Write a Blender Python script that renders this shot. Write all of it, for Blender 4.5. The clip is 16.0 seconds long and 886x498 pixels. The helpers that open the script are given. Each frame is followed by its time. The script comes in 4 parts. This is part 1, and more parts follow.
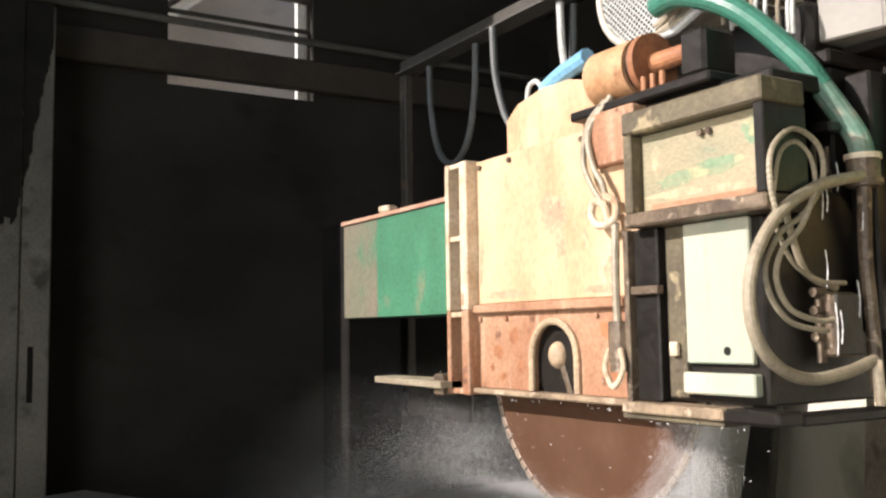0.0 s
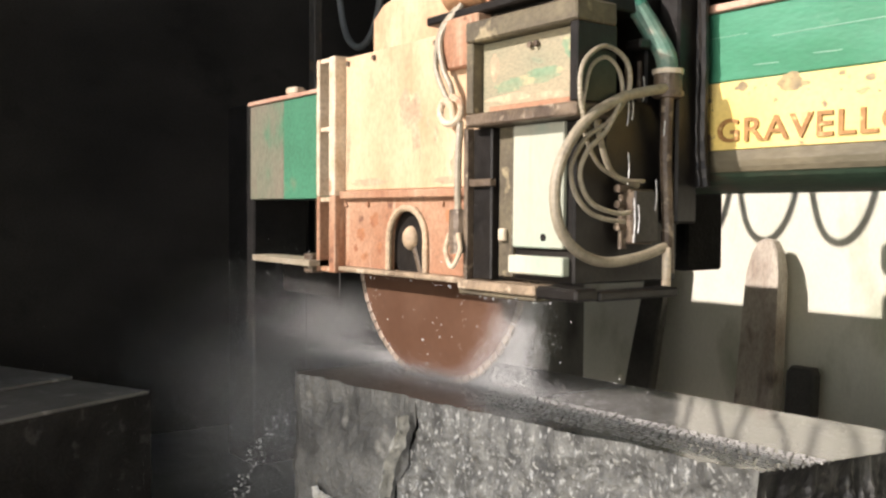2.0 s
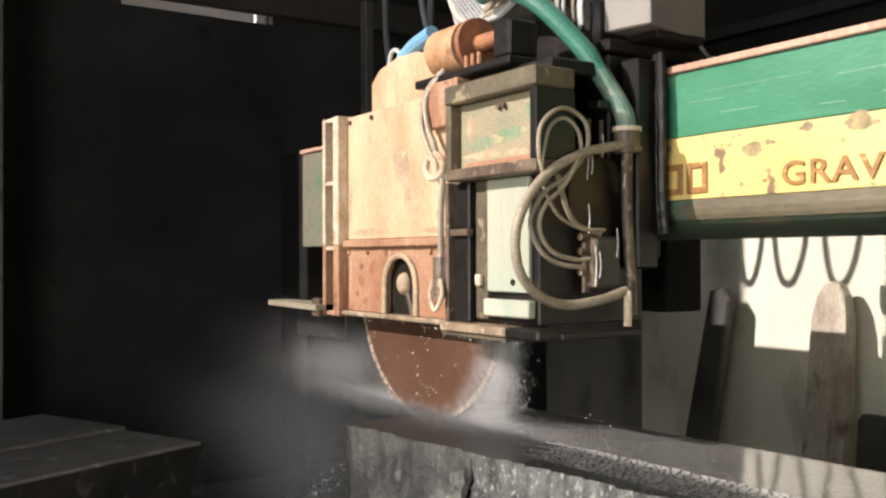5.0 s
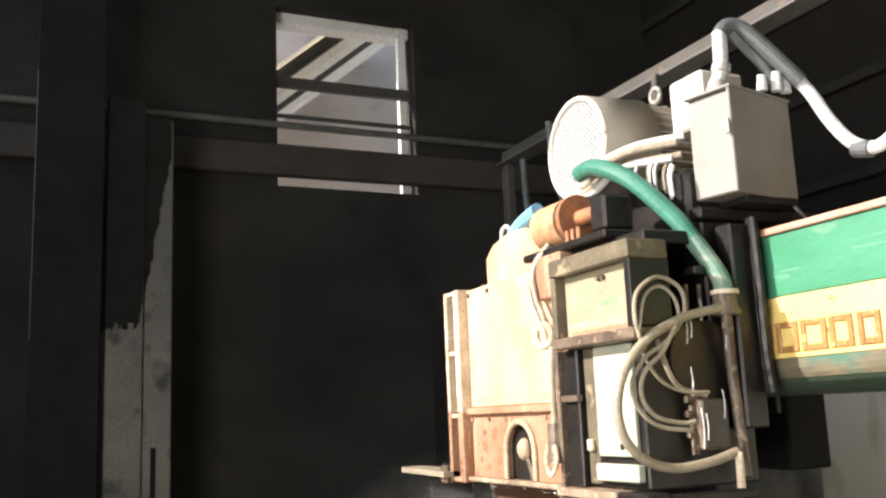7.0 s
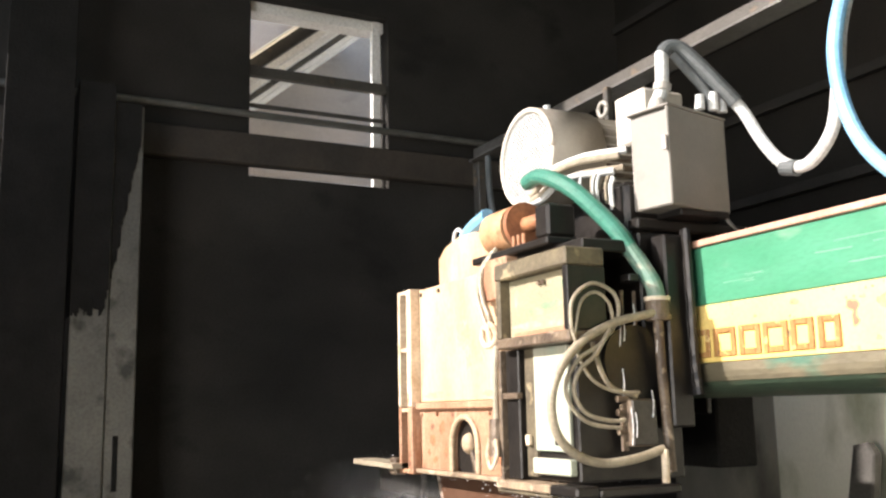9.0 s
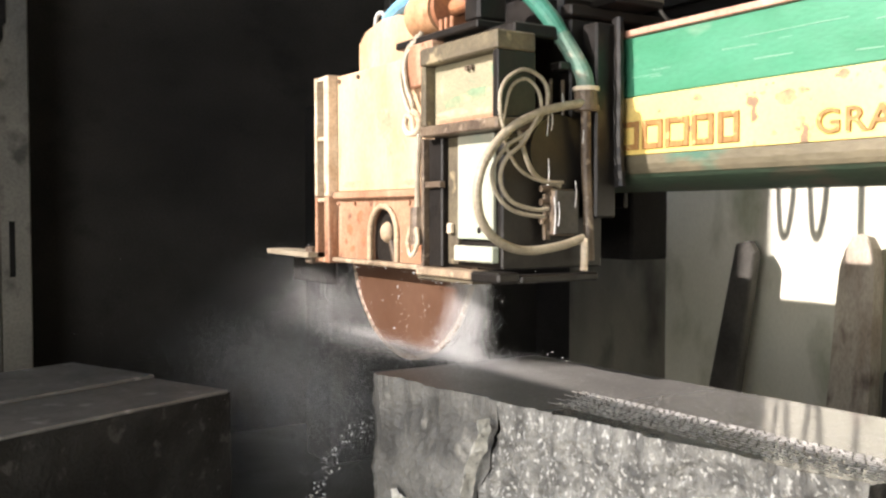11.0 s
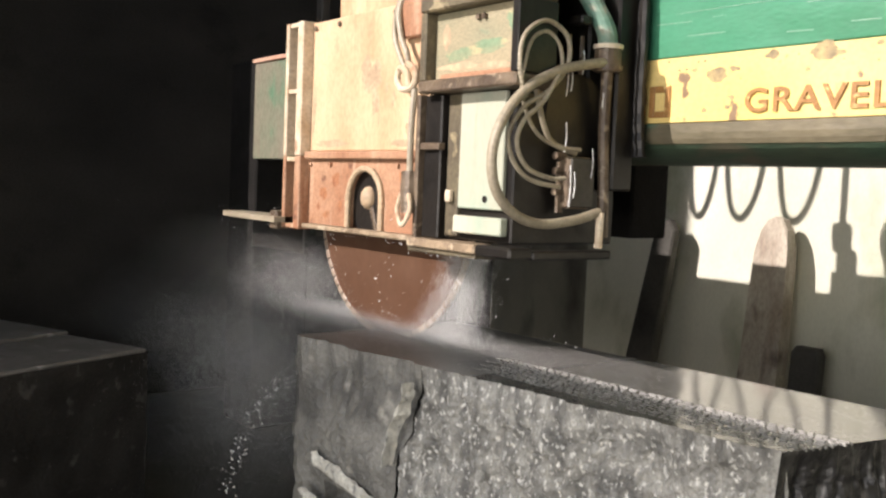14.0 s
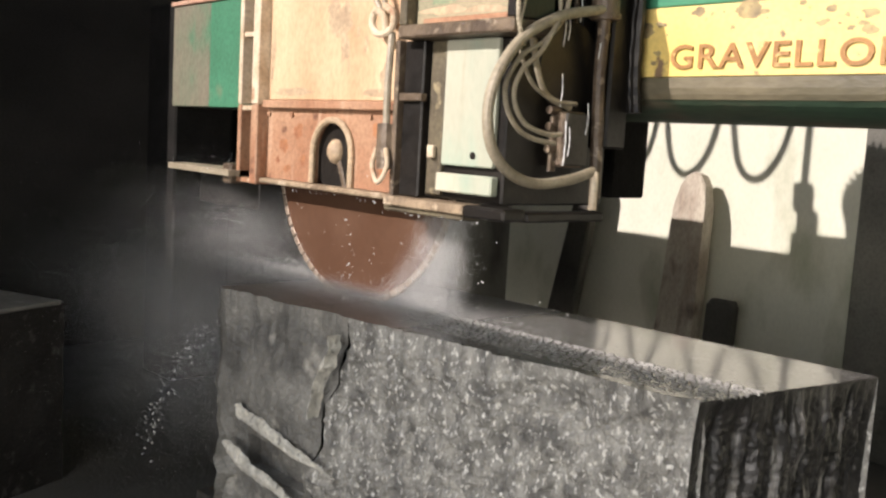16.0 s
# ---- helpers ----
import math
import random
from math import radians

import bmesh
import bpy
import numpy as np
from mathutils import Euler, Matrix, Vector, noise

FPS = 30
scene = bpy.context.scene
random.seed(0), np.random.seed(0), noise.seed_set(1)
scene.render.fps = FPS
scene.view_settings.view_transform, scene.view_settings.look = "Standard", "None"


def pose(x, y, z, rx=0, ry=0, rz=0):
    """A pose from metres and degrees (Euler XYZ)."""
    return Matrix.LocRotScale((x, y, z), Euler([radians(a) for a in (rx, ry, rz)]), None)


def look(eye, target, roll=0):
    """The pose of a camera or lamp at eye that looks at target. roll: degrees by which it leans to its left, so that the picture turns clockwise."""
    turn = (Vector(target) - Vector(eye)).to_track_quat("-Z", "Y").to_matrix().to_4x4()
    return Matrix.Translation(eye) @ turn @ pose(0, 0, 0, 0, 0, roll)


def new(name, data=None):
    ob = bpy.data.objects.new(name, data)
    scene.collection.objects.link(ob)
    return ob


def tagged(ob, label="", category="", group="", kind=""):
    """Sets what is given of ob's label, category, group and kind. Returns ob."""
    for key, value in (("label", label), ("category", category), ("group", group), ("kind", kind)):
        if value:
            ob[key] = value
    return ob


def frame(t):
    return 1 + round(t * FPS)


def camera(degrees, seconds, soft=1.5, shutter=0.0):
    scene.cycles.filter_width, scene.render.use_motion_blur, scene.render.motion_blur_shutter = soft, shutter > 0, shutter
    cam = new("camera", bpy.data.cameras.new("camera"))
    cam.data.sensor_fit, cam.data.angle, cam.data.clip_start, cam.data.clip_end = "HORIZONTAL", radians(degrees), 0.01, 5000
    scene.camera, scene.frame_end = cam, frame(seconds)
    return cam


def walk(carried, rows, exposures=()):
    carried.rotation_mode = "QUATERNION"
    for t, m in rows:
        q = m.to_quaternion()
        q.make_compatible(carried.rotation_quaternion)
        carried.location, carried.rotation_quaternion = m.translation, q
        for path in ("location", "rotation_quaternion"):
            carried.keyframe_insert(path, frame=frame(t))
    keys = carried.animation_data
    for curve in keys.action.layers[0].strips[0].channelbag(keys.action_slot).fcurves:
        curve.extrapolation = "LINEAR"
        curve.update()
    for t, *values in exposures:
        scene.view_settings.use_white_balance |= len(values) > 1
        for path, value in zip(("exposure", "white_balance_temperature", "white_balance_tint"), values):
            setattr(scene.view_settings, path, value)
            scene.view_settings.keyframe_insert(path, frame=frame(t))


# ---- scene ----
cam = camera(50.6, 16.0, soft=2.4)
PATH = [
    (0, (5.32, -2.52, 1.599), (3.62, -1.482, 1.775), -0.9),
    (0.5, (5.371, -2.556, 1.609), (3.684, -1.492, 1.764), -0.8),
    (1, (5.426, -2.604, 1.606), (3.766, -1.495, 1.719), -0.7),
    (1.5, (5.438, -2.588, 1.623), (3.785, -1.463, 1.627), -1.4),
    (2, (5.419, -2.56, 1.604), (3.821, -1.36, 1.531), 0.4),
    (2.5, (5.423, -2.582, 1.606), (3.841, -1.363, 1.518), 0.6),
    (3, (5.414, -2.547, 1.616), (3.817, -1.346, 1.544), 0.4),
    (5.3, (5.342, -2.505, 1.622), (3.659, -1.426, 1.66), -0.5),
    (5.5, (5.334, -2.496, 1.628), (3.632, -1.448, 1.676), -0.9),
    (6, (5.325, -2.495, 1.645), (3.565, -1.554, 1.769), -1.8),
    (6.5, (5.325, -2.491, 1.68), (3.545, -1.608, 1.912), -2.0),
    (7, (5.327, -2.495, 1.669), (3.539, -1.671, 2.019), -2.4),
    (7.5, (5.337, -2.49, 1.672), (3.547, -1.672, 2.024), -2.7),
    (8, (5.348, -2.502, 1.67), (3.568, -1.663, 2.025), -2.6),
    (8.5, (5.342, -2.51, 1.673), (3.579, -1.634, 2.026), -1.8),
    (9, (5.339, -2.508, 1.664), (3.578, -1.623, 2.002), -1.2),
    (9.5, (5.323, -2.517, 1.642), (3.568, -1.603, 1.932), -0.8),
    (10, (5.338, -2.551, 1.611), (3.619, -1.529, 1.662), -0.2),
    (12.5, (5.323, -2.497, 1.599), (3.649, -1.411, 1.483), 0.0),
    (13, (5.326, -2.508, 1.595), (3.663, -1.405, 1.477), -0.1),
    (13.5, (5.327, -2.528, 1.578), (3.696, -1.379, 1.457), 0.9),
    (14, (5.307, -2.549, 1.575), (3.72, -1.34, 1.44), 2.4),
    (14.5, (5.281, -2.555, 1.571), (3.736, -1.298, 1.387), 3.5),
    (15, (5.281, -2.545, 1.568), (3.744, -1.283, 1.361), 3.3),
    (15.5, (5.285, -2.548, 1.573), (3.772, -1.259, 1.354), 3.1),
    (16, (5.289, -2.557, 1.576), (3.818, -1.222, 1.347), 3.3),
]
walk(cam, [(t, look(eye, target, roll)) for t, eye, target, roll in PATH], exposures=[(0, 0.65), (0.5, 0.73), (1, 0.76), (1.5, 0.82), (2, 0.62), (2.5, 0.5), (3, 0.48), (5.5, 0.46), (6.5, 0.87), (7, 1.28), (9, 1.35), (9.6, 1.29), (10.2, 1.22), (12.5, 1.03), (13, 0.97), (13.5, 0.84), (14, 0.6), (15, 0.47), (16, 0.40)])

# ---- light ----
ELEV = radians(31.0)
SUN_K = 0.20                      # sideways drift of the light per metre of depth
world = bpy.data.worlds.new("sky")
scene.world = world
world.use_nodes = True
wn = world.node_tree.nodes
sky = wn.new("ShaderNodeTexSky")
sky.sky_type, sky.sun_disc = "NISHITA", False
sky.sun_elevation, sky.sun_rotation = ELEV, math.pi + math.atan(SUN_K)
world.node_tree.links.new(sky.outputs[0], wn["Background"].inputs[0])
wn["Background"].inputs[1].default_value = 0.15
sun = new("sun", bpy.data.lights.new("sun", "SUN"))
sun.data.energy, sun.data.angle, sun.data.color = 5.0, radians(0.5), (1.0, 0.885, 0.84)
sun.matrix_basis = look((0, 0, 0), (SUN_K, 1.0, -math.tan(ELEV)))


def sky_lamp(name, at, to, w, h, watts):
    """An area lamp in an opening, for the sky's light that comes in there."""
    ld = bpy.data.lights.new(name, "AREA")
    ld.shape, ld.size, ld.size_y, ld.energy, ld.color = "RECTANGLE", w, h, watts, (1.0, 0.925, 0.875)
    ob = new(name, ld)
    ob.matrix_basis = look(at, to)
    return ob


# Fill through the unseen gate, its watts set to light the block
sky_lamp("daylight_gate", (5.15, -5.05, 1.5), (4.7, 0, 1.2), 3.4, 2.7, 138)


# ---- materials ----
def mat(name, c1, c2, rough=0.6, metal=0.0, scale=6.0, bump=0.2, c3=None, spots=0.55, spot_scale=18.0, stretch=(1, 1, 1), fine=60.0, coat=0.0, edge=0.08, runs=None, runs_at=0.58, spread=0.15, grain=0.5):
    """Two-scale mottled surface: c1 and c2 blend by large noise, c3 shows as worn patches, fine relief on top."""
    m = bpy.data.materials.new(name)
    m.use_nodes = True
    nt = m.node_tree
    n, l = nt.nodes, nt.links
    b = n["Principled BSDF"]
    tc = n.new("ShaderNodeTexCoord")
    mp = n.new("ShaderNodeMapping")
    mp.inputs["Scale"].default_value = stretch
    l.new(tc.outputs["Object"], mp.inputs["Vector"])
    oi = n.new("ShaderNodeObjectInfo")
    ad = n.new("ShaderNodeVectorMath")
    ad.operation = "ADD"
    l.new(mp.outputs[0], ad.inputs[0])
    l.new(oi.outputs["Random"], ad.inputs[1])

    def nz(s, d=4.0):
        t = n.new("ShaderNodeTexNoise")
        t.inputs["Scale"].default_value, t.inputs["Detail"].default_value = s, d
        l.new(ad.outputs[0], t.inputs["Vector"])
        return t.outputs["Fac"]

    def ramp(src, a, z):
        r = n.new("ShaderNodeMapRange")
        r.inputs["From Min"].default_value, r.inputs["From Max"].default_value = a, z
        l.new(src, r.inputs["Value"])
        return r.outputs[0]

    def mix(f, a, z):
        x = n.new("ShaderNodeMix")
        x.data_type = "RGBA"
        l.new(f, x.inputs[0])
        for sock, v in ((x.inputs[6], a), (x.inputs[7], z)):
            if isinstance(v, tuple):
                sock.default_value = (*v, 1)
            else:
                l.new(v, sock)
        return x.outputs[2]

    f1 = ramp(nz(scale), 0.35, 0.65)
    col = mix(f1, c1, c2)
    fine_f = nz(fine, 6.0)
    dark = n.new("ShaderNodeMix")
    dark.data_type, dark.blend_type = "RGBA", "MULTIPLY"
    dark.inputs[0].default_value = grain
    g = n.new("ShaderNodeMapRange")
    g.inputs["From Min"].default_value, g.inputs["From Max"].default_value = 0.3, 0.6
    g.inputs["To Min"].default_value, g.inputs["To Max"].default_value = 0.55, 1.1
    l.new(fine_f, g.inputs["Value"])
    if c3:
        col = mix(ramp(nz(spot_scale, 5.0), spots, spots + edge), col, c3)
    if runs:
        # vertical drip runs, broken up by a coarse noise
        mq = n.new("ShaderNodeMapping")
        mq.inputs["Scale"].default_value = (22, 22, 1.6)
        l.new(tc.outputs["Object"], mq.inputs["Vector"])
        tq = n.new("ShaderNodeTexNoise")
        tq.inputs["Scale"].default_value, tq.inputs["Detail"].default_value = 1.0, 5.0
        l.new(mq.outputs[0], tq.inputs["Vector"])
        mu = n.new("ShaderNodeMath")
        mu.operation = "MULTIPLY"
        l.new(ramp(tq.outputs["Fac"], runs_at, runs_at + 0.14), mu.inputs[0])
        l.new(ramp(nz(2.2), 0.40, 0.62), mu.inputs[1])
        col = mix(mu.outputs[0], col, runs)
    l.new(col, dark.inputs[6])
    l.new(g.outputs[0], dark.inputs[7])
    l.new(dark.outputs[2], b.inputs["Base Color"])
    b.inputs["Metallic"].default_value = metal
    rr = n.new("ShaderNodeMapRange")
    rr.inputs["To Min"].default_value, rr.inputs["To Max"].default_value = max(0.03, rough - spread), min(1, rough + spread)
    l.new(nz(scale * 3), rr.inputs["Value"])
    l.new(rr.outputs[0], b.inputs["Roughness"])
    b.inputs["Coat Weight"].default_value = coat
    if bump:
        bp = n.new("ShaderNodeBump")
        bp.inputs["Strength"].default_value, bp.inputs["Distance"].default_value = bump, 0.01
        l.new(fine_f, bp.inputs["Height"])
        l.new(bp.outputs[0], b.inputs["Normal"])
    return m


M_CREAM = mat("cream_worn_paint", (0.62, 0.46, 0.295), (0.46, 0.275, 0.155), 0.5, 0, 3.2, 0.12, (0.27, 0.19, 0.125), 0.645, 8, (1, 1, 0.6), edge=0.12, grain=0.35, runs=(0.40, 0.235, 0.13), runs_at=0.60)
M_RUST = mat("rusty_red_steel", (0.27, 0.125, 0.065), (0.38, 0.225, 0.135), 0.6, 0, 4, 0.35, (0.15, 0.07, 0.04), 0.60, 13, runs=(0.50, 0.36, 0.25), runs_at=0.55)
M_PALE = mat("pale_limed_steel", (0.66, 0.57, 0.43), (0.46, 0.35, 0.23), 0.6, 0, 7, 0.25, (0.33, 0.18, 0.10), 0.6, 9)
M_GREENCREAM = mat("green_cream_worn_paint", (0.31, 0.265, 0.17), (0.22, 0.215, 0.14), 0.5, 0, 4, 0.15, (0.11, 0.30, 0.20), 0.585, 4, (1, 1, 2.5), edge=0.15)
M_OLIVE = mat("dirty_olive_steel", (0.145, 0.122, 0.075), (0.08, 0.066, 0.045), 0.55, 0.2, 7, 0.3, (0.30, 0.25, 0.15), 0.6, 14)
M_WHITE = mat("chalky_white_paint", (0.45, 0.43, 0.335), (0.33, 0.345, 0.27), 0.5, 0, 3, 0.06, (0.27, 0.36, 0.285), 0.54, 5, (1, 1, 0.5), edge=0.2, grain=0.12, runs=(0.30, 0.27, 0.19), runs_at=0.60)
M_BLACK = mat("wet_black_steel", (0.010, 0.009, 0.008), (0.020, 0.017, 0.014), 0.42, 0.3, 9, 0.12)
M_SLUDGE = mat("sludge_coated_steel", (0.16, 0.12, 0.08), (0.07, 0.05, 0.035), 0.45, 0.1, 10, 0.6, (0.30, 0.24, 0.17), 0.6, 20)
M_LEDGE = mat("tan_sludge_crust", (0.32, 0.245, 0.16), (0.17, 0.125, 0.08), 0.55, 0, 8, 0.6, (0.42, 0.34, 0.24), 0.60, 16)
M_GREY = mat("pale_grey_enamel", (0.33, 0.32, 0.285), (0.28, 0.27, 0.235), 0.5, 0, 4, 0.03, (0.33, 0.30, 0.24), 0.68, 5, grain=0.1, edge=0.15)
M_CABINET = mat("dull_grey_cabinet_paint", (0.20, 0.19, 0.163), (0.165, 0.157, 0.134), 0.5, 0, 3, 0.05, (0.12, 0.11, 0.09), 0.64, 5, grain=0.12, edge=0.15)
M_MOTOR = mat("dusty_cream_casting", (0.52, 0.49, 0.42), (0.42, 0.38, 0.31), 0.6, 0, 5, 0.05, (0.3, 0.25, 0.19), 0.66, 6, grain=0.15, edge=0.15)
M_ORANGE = mat("rusty_orange_casting", (0.36, 0.16, 0.07), (0.24, 0.10, 0.05), 0.6, 0, 8, 0.35, (0.13, 0.06, 0.03), 0.6, 14)
M_DRUM = mat("orange_tan_drum", (0.50, 0.31, 0.17), (0.40, 0.21, 0.10), 0.55, 0, 5, 0.15, (0.24, 0.12, 0.06), 0.62, 9)
M_BLADE = mat("rust_stained_saw_steel", (0.12, 0.062, 0.037), (0.15, 0.083, 0.052), 0.36, 0.35, 3, 0.03, (0.12, 0.058, 0.036), 0.6, 4, fine=30, grain=0.15, edge=0.2)
M_SEG = mat("worn_diamond_segment", (0.46, 0.38, 0.30), (0.36, 0.28, 0.22), 0.4, 0.6, 9, 0.2)
M_HOSE_GREEN = mat("green_rubber_hose", (0.038, 0.145, 0.10), (0.05, 0.185, 0.135), 0.35, 0, 5, 0.05, (0.22, 0.30, 0.24), 0.66, 9)
M_HOSE_CREAM = mat("mud_splashed_hose", (0.33, 0.29, 0.21), (0.24, 0.205, 0.145), 0.5, 0, 9, 0.2)
M_HOSE_WHITE = mat("white_plastic_hose", (0.54, 0.56, 0.54), (0.44, 0.46, 0.44), 0.4, 0, 5, 0.1)
M_HOSE_BLUE = mat("blue_plastic_hose", (0.16, 0.36, 0.55), (0.22, 0.45, 0.62), 0.4, 0, 5, 0.1)
M_HOSE_DARK = mat("grey_rubber_cable", (0.10, 0.11, 0.11), (0.07, 0.08, 0.08), 0.5, 0, 5, 0.1)
M_BEAM_GREEN = mat("scuffed_green_paint", (0.035, 0.165, 0.085), (0.055, 0.215, 0.125), 0.38, 0, 3, 0.12, (0.22, 0.30, 0.22), 0.59, 4, (0.6, 1, 1.5), edge=0.14, grain=0.2)
M_BEAM_END = mat("faded_green_grey_paint", (0.05, 0.17, 0.095), (0.06, 0.21, 0.12), 0.5, 0, 4, 0.2, (0.24, 0.20, 0.13), 0.62, 4, (1, 1, 0.7), edge=0.15)
M_BEAM_BARE = mat("faded_grey_brown_paint", (0.19, 0.165, 0.12), (0.13, 0.16, 0.105), 0.55, 0, 4, 0.2, (0.065, 0.18, 0.10), 0.55, 4, (1, 1, 0.6), edge=0.14, runs=(0.06, 0.17, 0.10), runs_at=0.56)
M_BEAM_YELLOW = mat("chipped_yellow_paint", (0.68, 0.51, 0.15), (0.61, 0.47, 0.20), 0.45, 0, 2.5, 0.15, (0.19, 0.125, 0.075), 0.645, 9, edge=0.04, grain=0.25)
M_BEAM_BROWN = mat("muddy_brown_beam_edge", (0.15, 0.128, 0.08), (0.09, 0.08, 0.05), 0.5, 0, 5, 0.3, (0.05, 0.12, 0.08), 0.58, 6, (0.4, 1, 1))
# Grimy green-brown, darkened so the shade under the curve sits in it
M_BEAM_UNDER = mat("grimy_shaded_underside", (0.055, 0.07, 0.04), (0.035, 0.07, 0.042), 0.6, 0, 4, 0.3, (0.10, 0.085, 0.055), 0.56, 6, (0.4, 1, 1))
M_BEAM_TOP = mat("red_oxide_flange", (0.42, 0.23, 0.16), (0.48, 0.31, 0.22), 0.6, 0, 5, 0.3)
M_LETTER = mat("ochre_brown_lettering", (0.33, 0.17, 0.05), (0.26, 0.13, 0.04), 0.5, 0, 12, 0.2, (0.5, 0.36, 0.14), 0.6, 30)
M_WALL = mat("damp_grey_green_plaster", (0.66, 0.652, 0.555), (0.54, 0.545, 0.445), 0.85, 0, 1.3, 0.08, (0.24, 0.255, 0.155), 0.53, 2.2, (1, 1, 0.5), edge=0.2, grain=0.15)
# Darker copy of the plaster: shade towards the corner put into the colour
M_WALLSHADE = mat("shade_dark_plaster", (0.24, 0.23, 0.185), (0.13, 0.125, 0.10), 0.85, 0, 1.6, 0.08, (0.08, 0.076, 0.062), 0.56, 3, (1, 1, 0.5), edge=0.2, grain=0.15)
# Very low albedo: the deep shade indoors is put into this colour
M_DARKWALL = mat("shade_dark_block_wall", (0.030, 0.028, 0.025), (0.017, 0.016, 0.0145), 0.9, 0, 1.0, 0.3, (0.010, 0.0095, 0.009), 0.6, 2.2, (1, 1, 1.5), edge=0.2)
# Near black because little light gets up there; the shade is in the colour
M_SHEETING = mat("shade_black_sheeting", (0.016, 0.0135, 0.011), (0.010, 0.009, 0.0075), 0.9, 0, 1.0, 0.3)
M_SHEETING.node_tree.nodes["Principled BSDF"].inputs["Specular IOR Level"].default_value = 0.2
M_ROOF = mat("dark_roof_sheet", (0.05, 0.048, 0.045), (0.035, 0.034, 0.032), 0.8, 0, 1.0, 0.2)
M_FLOOR = mat("wet_slurry_concrete", (0.10, 0.098, 0.09), (0.065, 0.063, 0.058), 0.35, 0, 1.5, 0.3, (0.14, 0.135, 0.12), 0.6, 3, edge=0.2)
M_CONC = mat("grey_cast_pillar", (0.145, 0.140, 0.119), (0.085, 0.084, 0.073), 0.8, 0, 2, 0.3, (0.04, 0.04, 0.033), 0.58, 5, edge=0.12)
M_TAR = mat("flaking_black_tar", (0.008, 0.008, 0.007), (0.013, 0.012, 0.011), 0.85, 0, 5, 0.5)
M_TAR.node_tree.nodes["Principled BSDF"].inputs["Specular IOR Level"].default_value = 0.15
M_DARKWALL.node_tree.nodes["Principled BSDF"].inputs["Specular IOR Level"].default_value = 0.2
M_RAIL = mat("dark_brown_rail", (0.040, 0.032, 0.024), (0.024, 0.020, 0.016), 0.8, 0, 3, 0.2)
M_STEELDARK = mat("dark_painted_steel", (0.075, 0.07, 0.06), (0.05, 0.046, 0.04), 0.6, 0.3, 4, 0.2, (0.12, 0.09, 0.06), 0.62, 8)
M_STEELGREY = mat("dull_galvanised_tube", (0.13, 0.13, 0.12), (0.09, 0.09, 0.08), 0.5, 0.4, 5, 0.15)
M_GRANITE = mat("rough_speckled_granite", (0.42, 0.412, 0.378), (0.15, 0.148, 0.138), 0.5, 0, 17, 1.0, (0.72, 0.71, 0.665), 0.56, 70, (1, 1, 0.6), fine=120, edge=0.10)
# Wet with pale runs; the near-black base also holds this end's shade
M_GRANITE_WET = mat("wet_shaded_granite_end", (0.030, 0.029, 0.028), (0.012, 0.0118, 0.011), 0.35, 0, 9, 0.5, (0.09, 0.088, 0.083), 0.60, 40, runs=(0.42, 0.41, 0.385), runs_at=0.54)
M_CHUNK = mat("dark_weathered_granite", (0.26, 0.254, 0.23), (0.12, 0.118, 0.109), 0.5, 0, 6, 0.7, (0.46, 0.44, 0.385), 0.60, 7, fine=90, edge=0.12)
M_VEIN = mat("pale_lime_crust", (0.70, 0.68, 0.60), (0.44, 0.43, 0.38), 0.7, 0, 20, 0.8, (0.24, 0.235, 0.215), 0.58, 26)
M_GRANITE_TOP = mat("wet_sawn_granite", (0.16, 0.157, 0.147), (0.12, 0.118, 0.11), 0.07, 0, 5, 0.015, (0.24, 0.235, 0.22), 0.6, 60, fine=120, spread=0.035)
_n, _l = M_GRANITE_TOP.node_tree.nodes, M_GRANITE_TOP.node_tree.links
_tc, _sx, _mr = _n.new("ShaderNodeTexCoord"), _n.new("ShaderNodeSeparateXYZ"), _n.new("ShaderNodeMapRange")
_mr.inputs["From Min"].default_value, _mr.inputs["From Max"].default_value = -0.45, 0.35
_mr.inputs["To Min"].default_value, _mr.inputs["To Max"].default_value = 0.50, 0.07
_l.new(_tc.outputs["Object"], _sx.inputs[0])
_l.new(_sx.outputs["X"], _mr.inputs["Value"])
_l.new(_mr.outputs[0], _n["Principled BSDF"].inputs["Roughness"])
M_GRANITE_GROOVE = mat("chalky_sawn_ridge", (0.36, 0.355, 0.335), (0.21, 0.207, 0.197), 0.5, 0, 20, 0.4, (0.5, 0.49, 0.46), 0.6, 70)
M_SLAB = mat("pale_stone_offcut", (0.50, 0.455, 0.37), (0.28, 0.23, 0.18), 0.75, 0, 5, 0.4, (0.10, 0.066, 0.055), 0.56, 7, (1, 1, 0.5), edge=0.15)
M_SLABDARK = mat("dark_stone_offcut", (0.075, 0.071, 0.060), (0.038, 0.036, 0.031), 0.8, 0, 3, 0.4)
M_SLABTOP = mat("pale_stone_top", (0.15, 0.148, 0.14), (0.095, 0.094, 0.089), 0.5, 0, 3, 0.2, (0.30, 0.295, 0.28), 0.6, 8, edge=0.12)
# Sides of the grey block, coloured near black to carry their shade
M_SLABSHADE = mat("shade_black_stone", (0.022, 0.0215, 0.020), (0.012, 0.0115, 0.0105), 0.6, 0, 3, 0.6, (0.05, 0.049, 0.046), 0.62, 14)
M_SLABSHADE.node_tree.nodes["Principled BSDF"].inputs["Specular IOR Level"].default_value = 0.2
M_RENDER = mat("dusty_beige_render", (0.50, 0.42, 0.35), (0.40, 0.335, 0.28), 0.85, 0, 1.0, 0.1, (0.24, 0.20, 0.17), 0.60, 1.6, (1, 1, 2), edge=0.2)
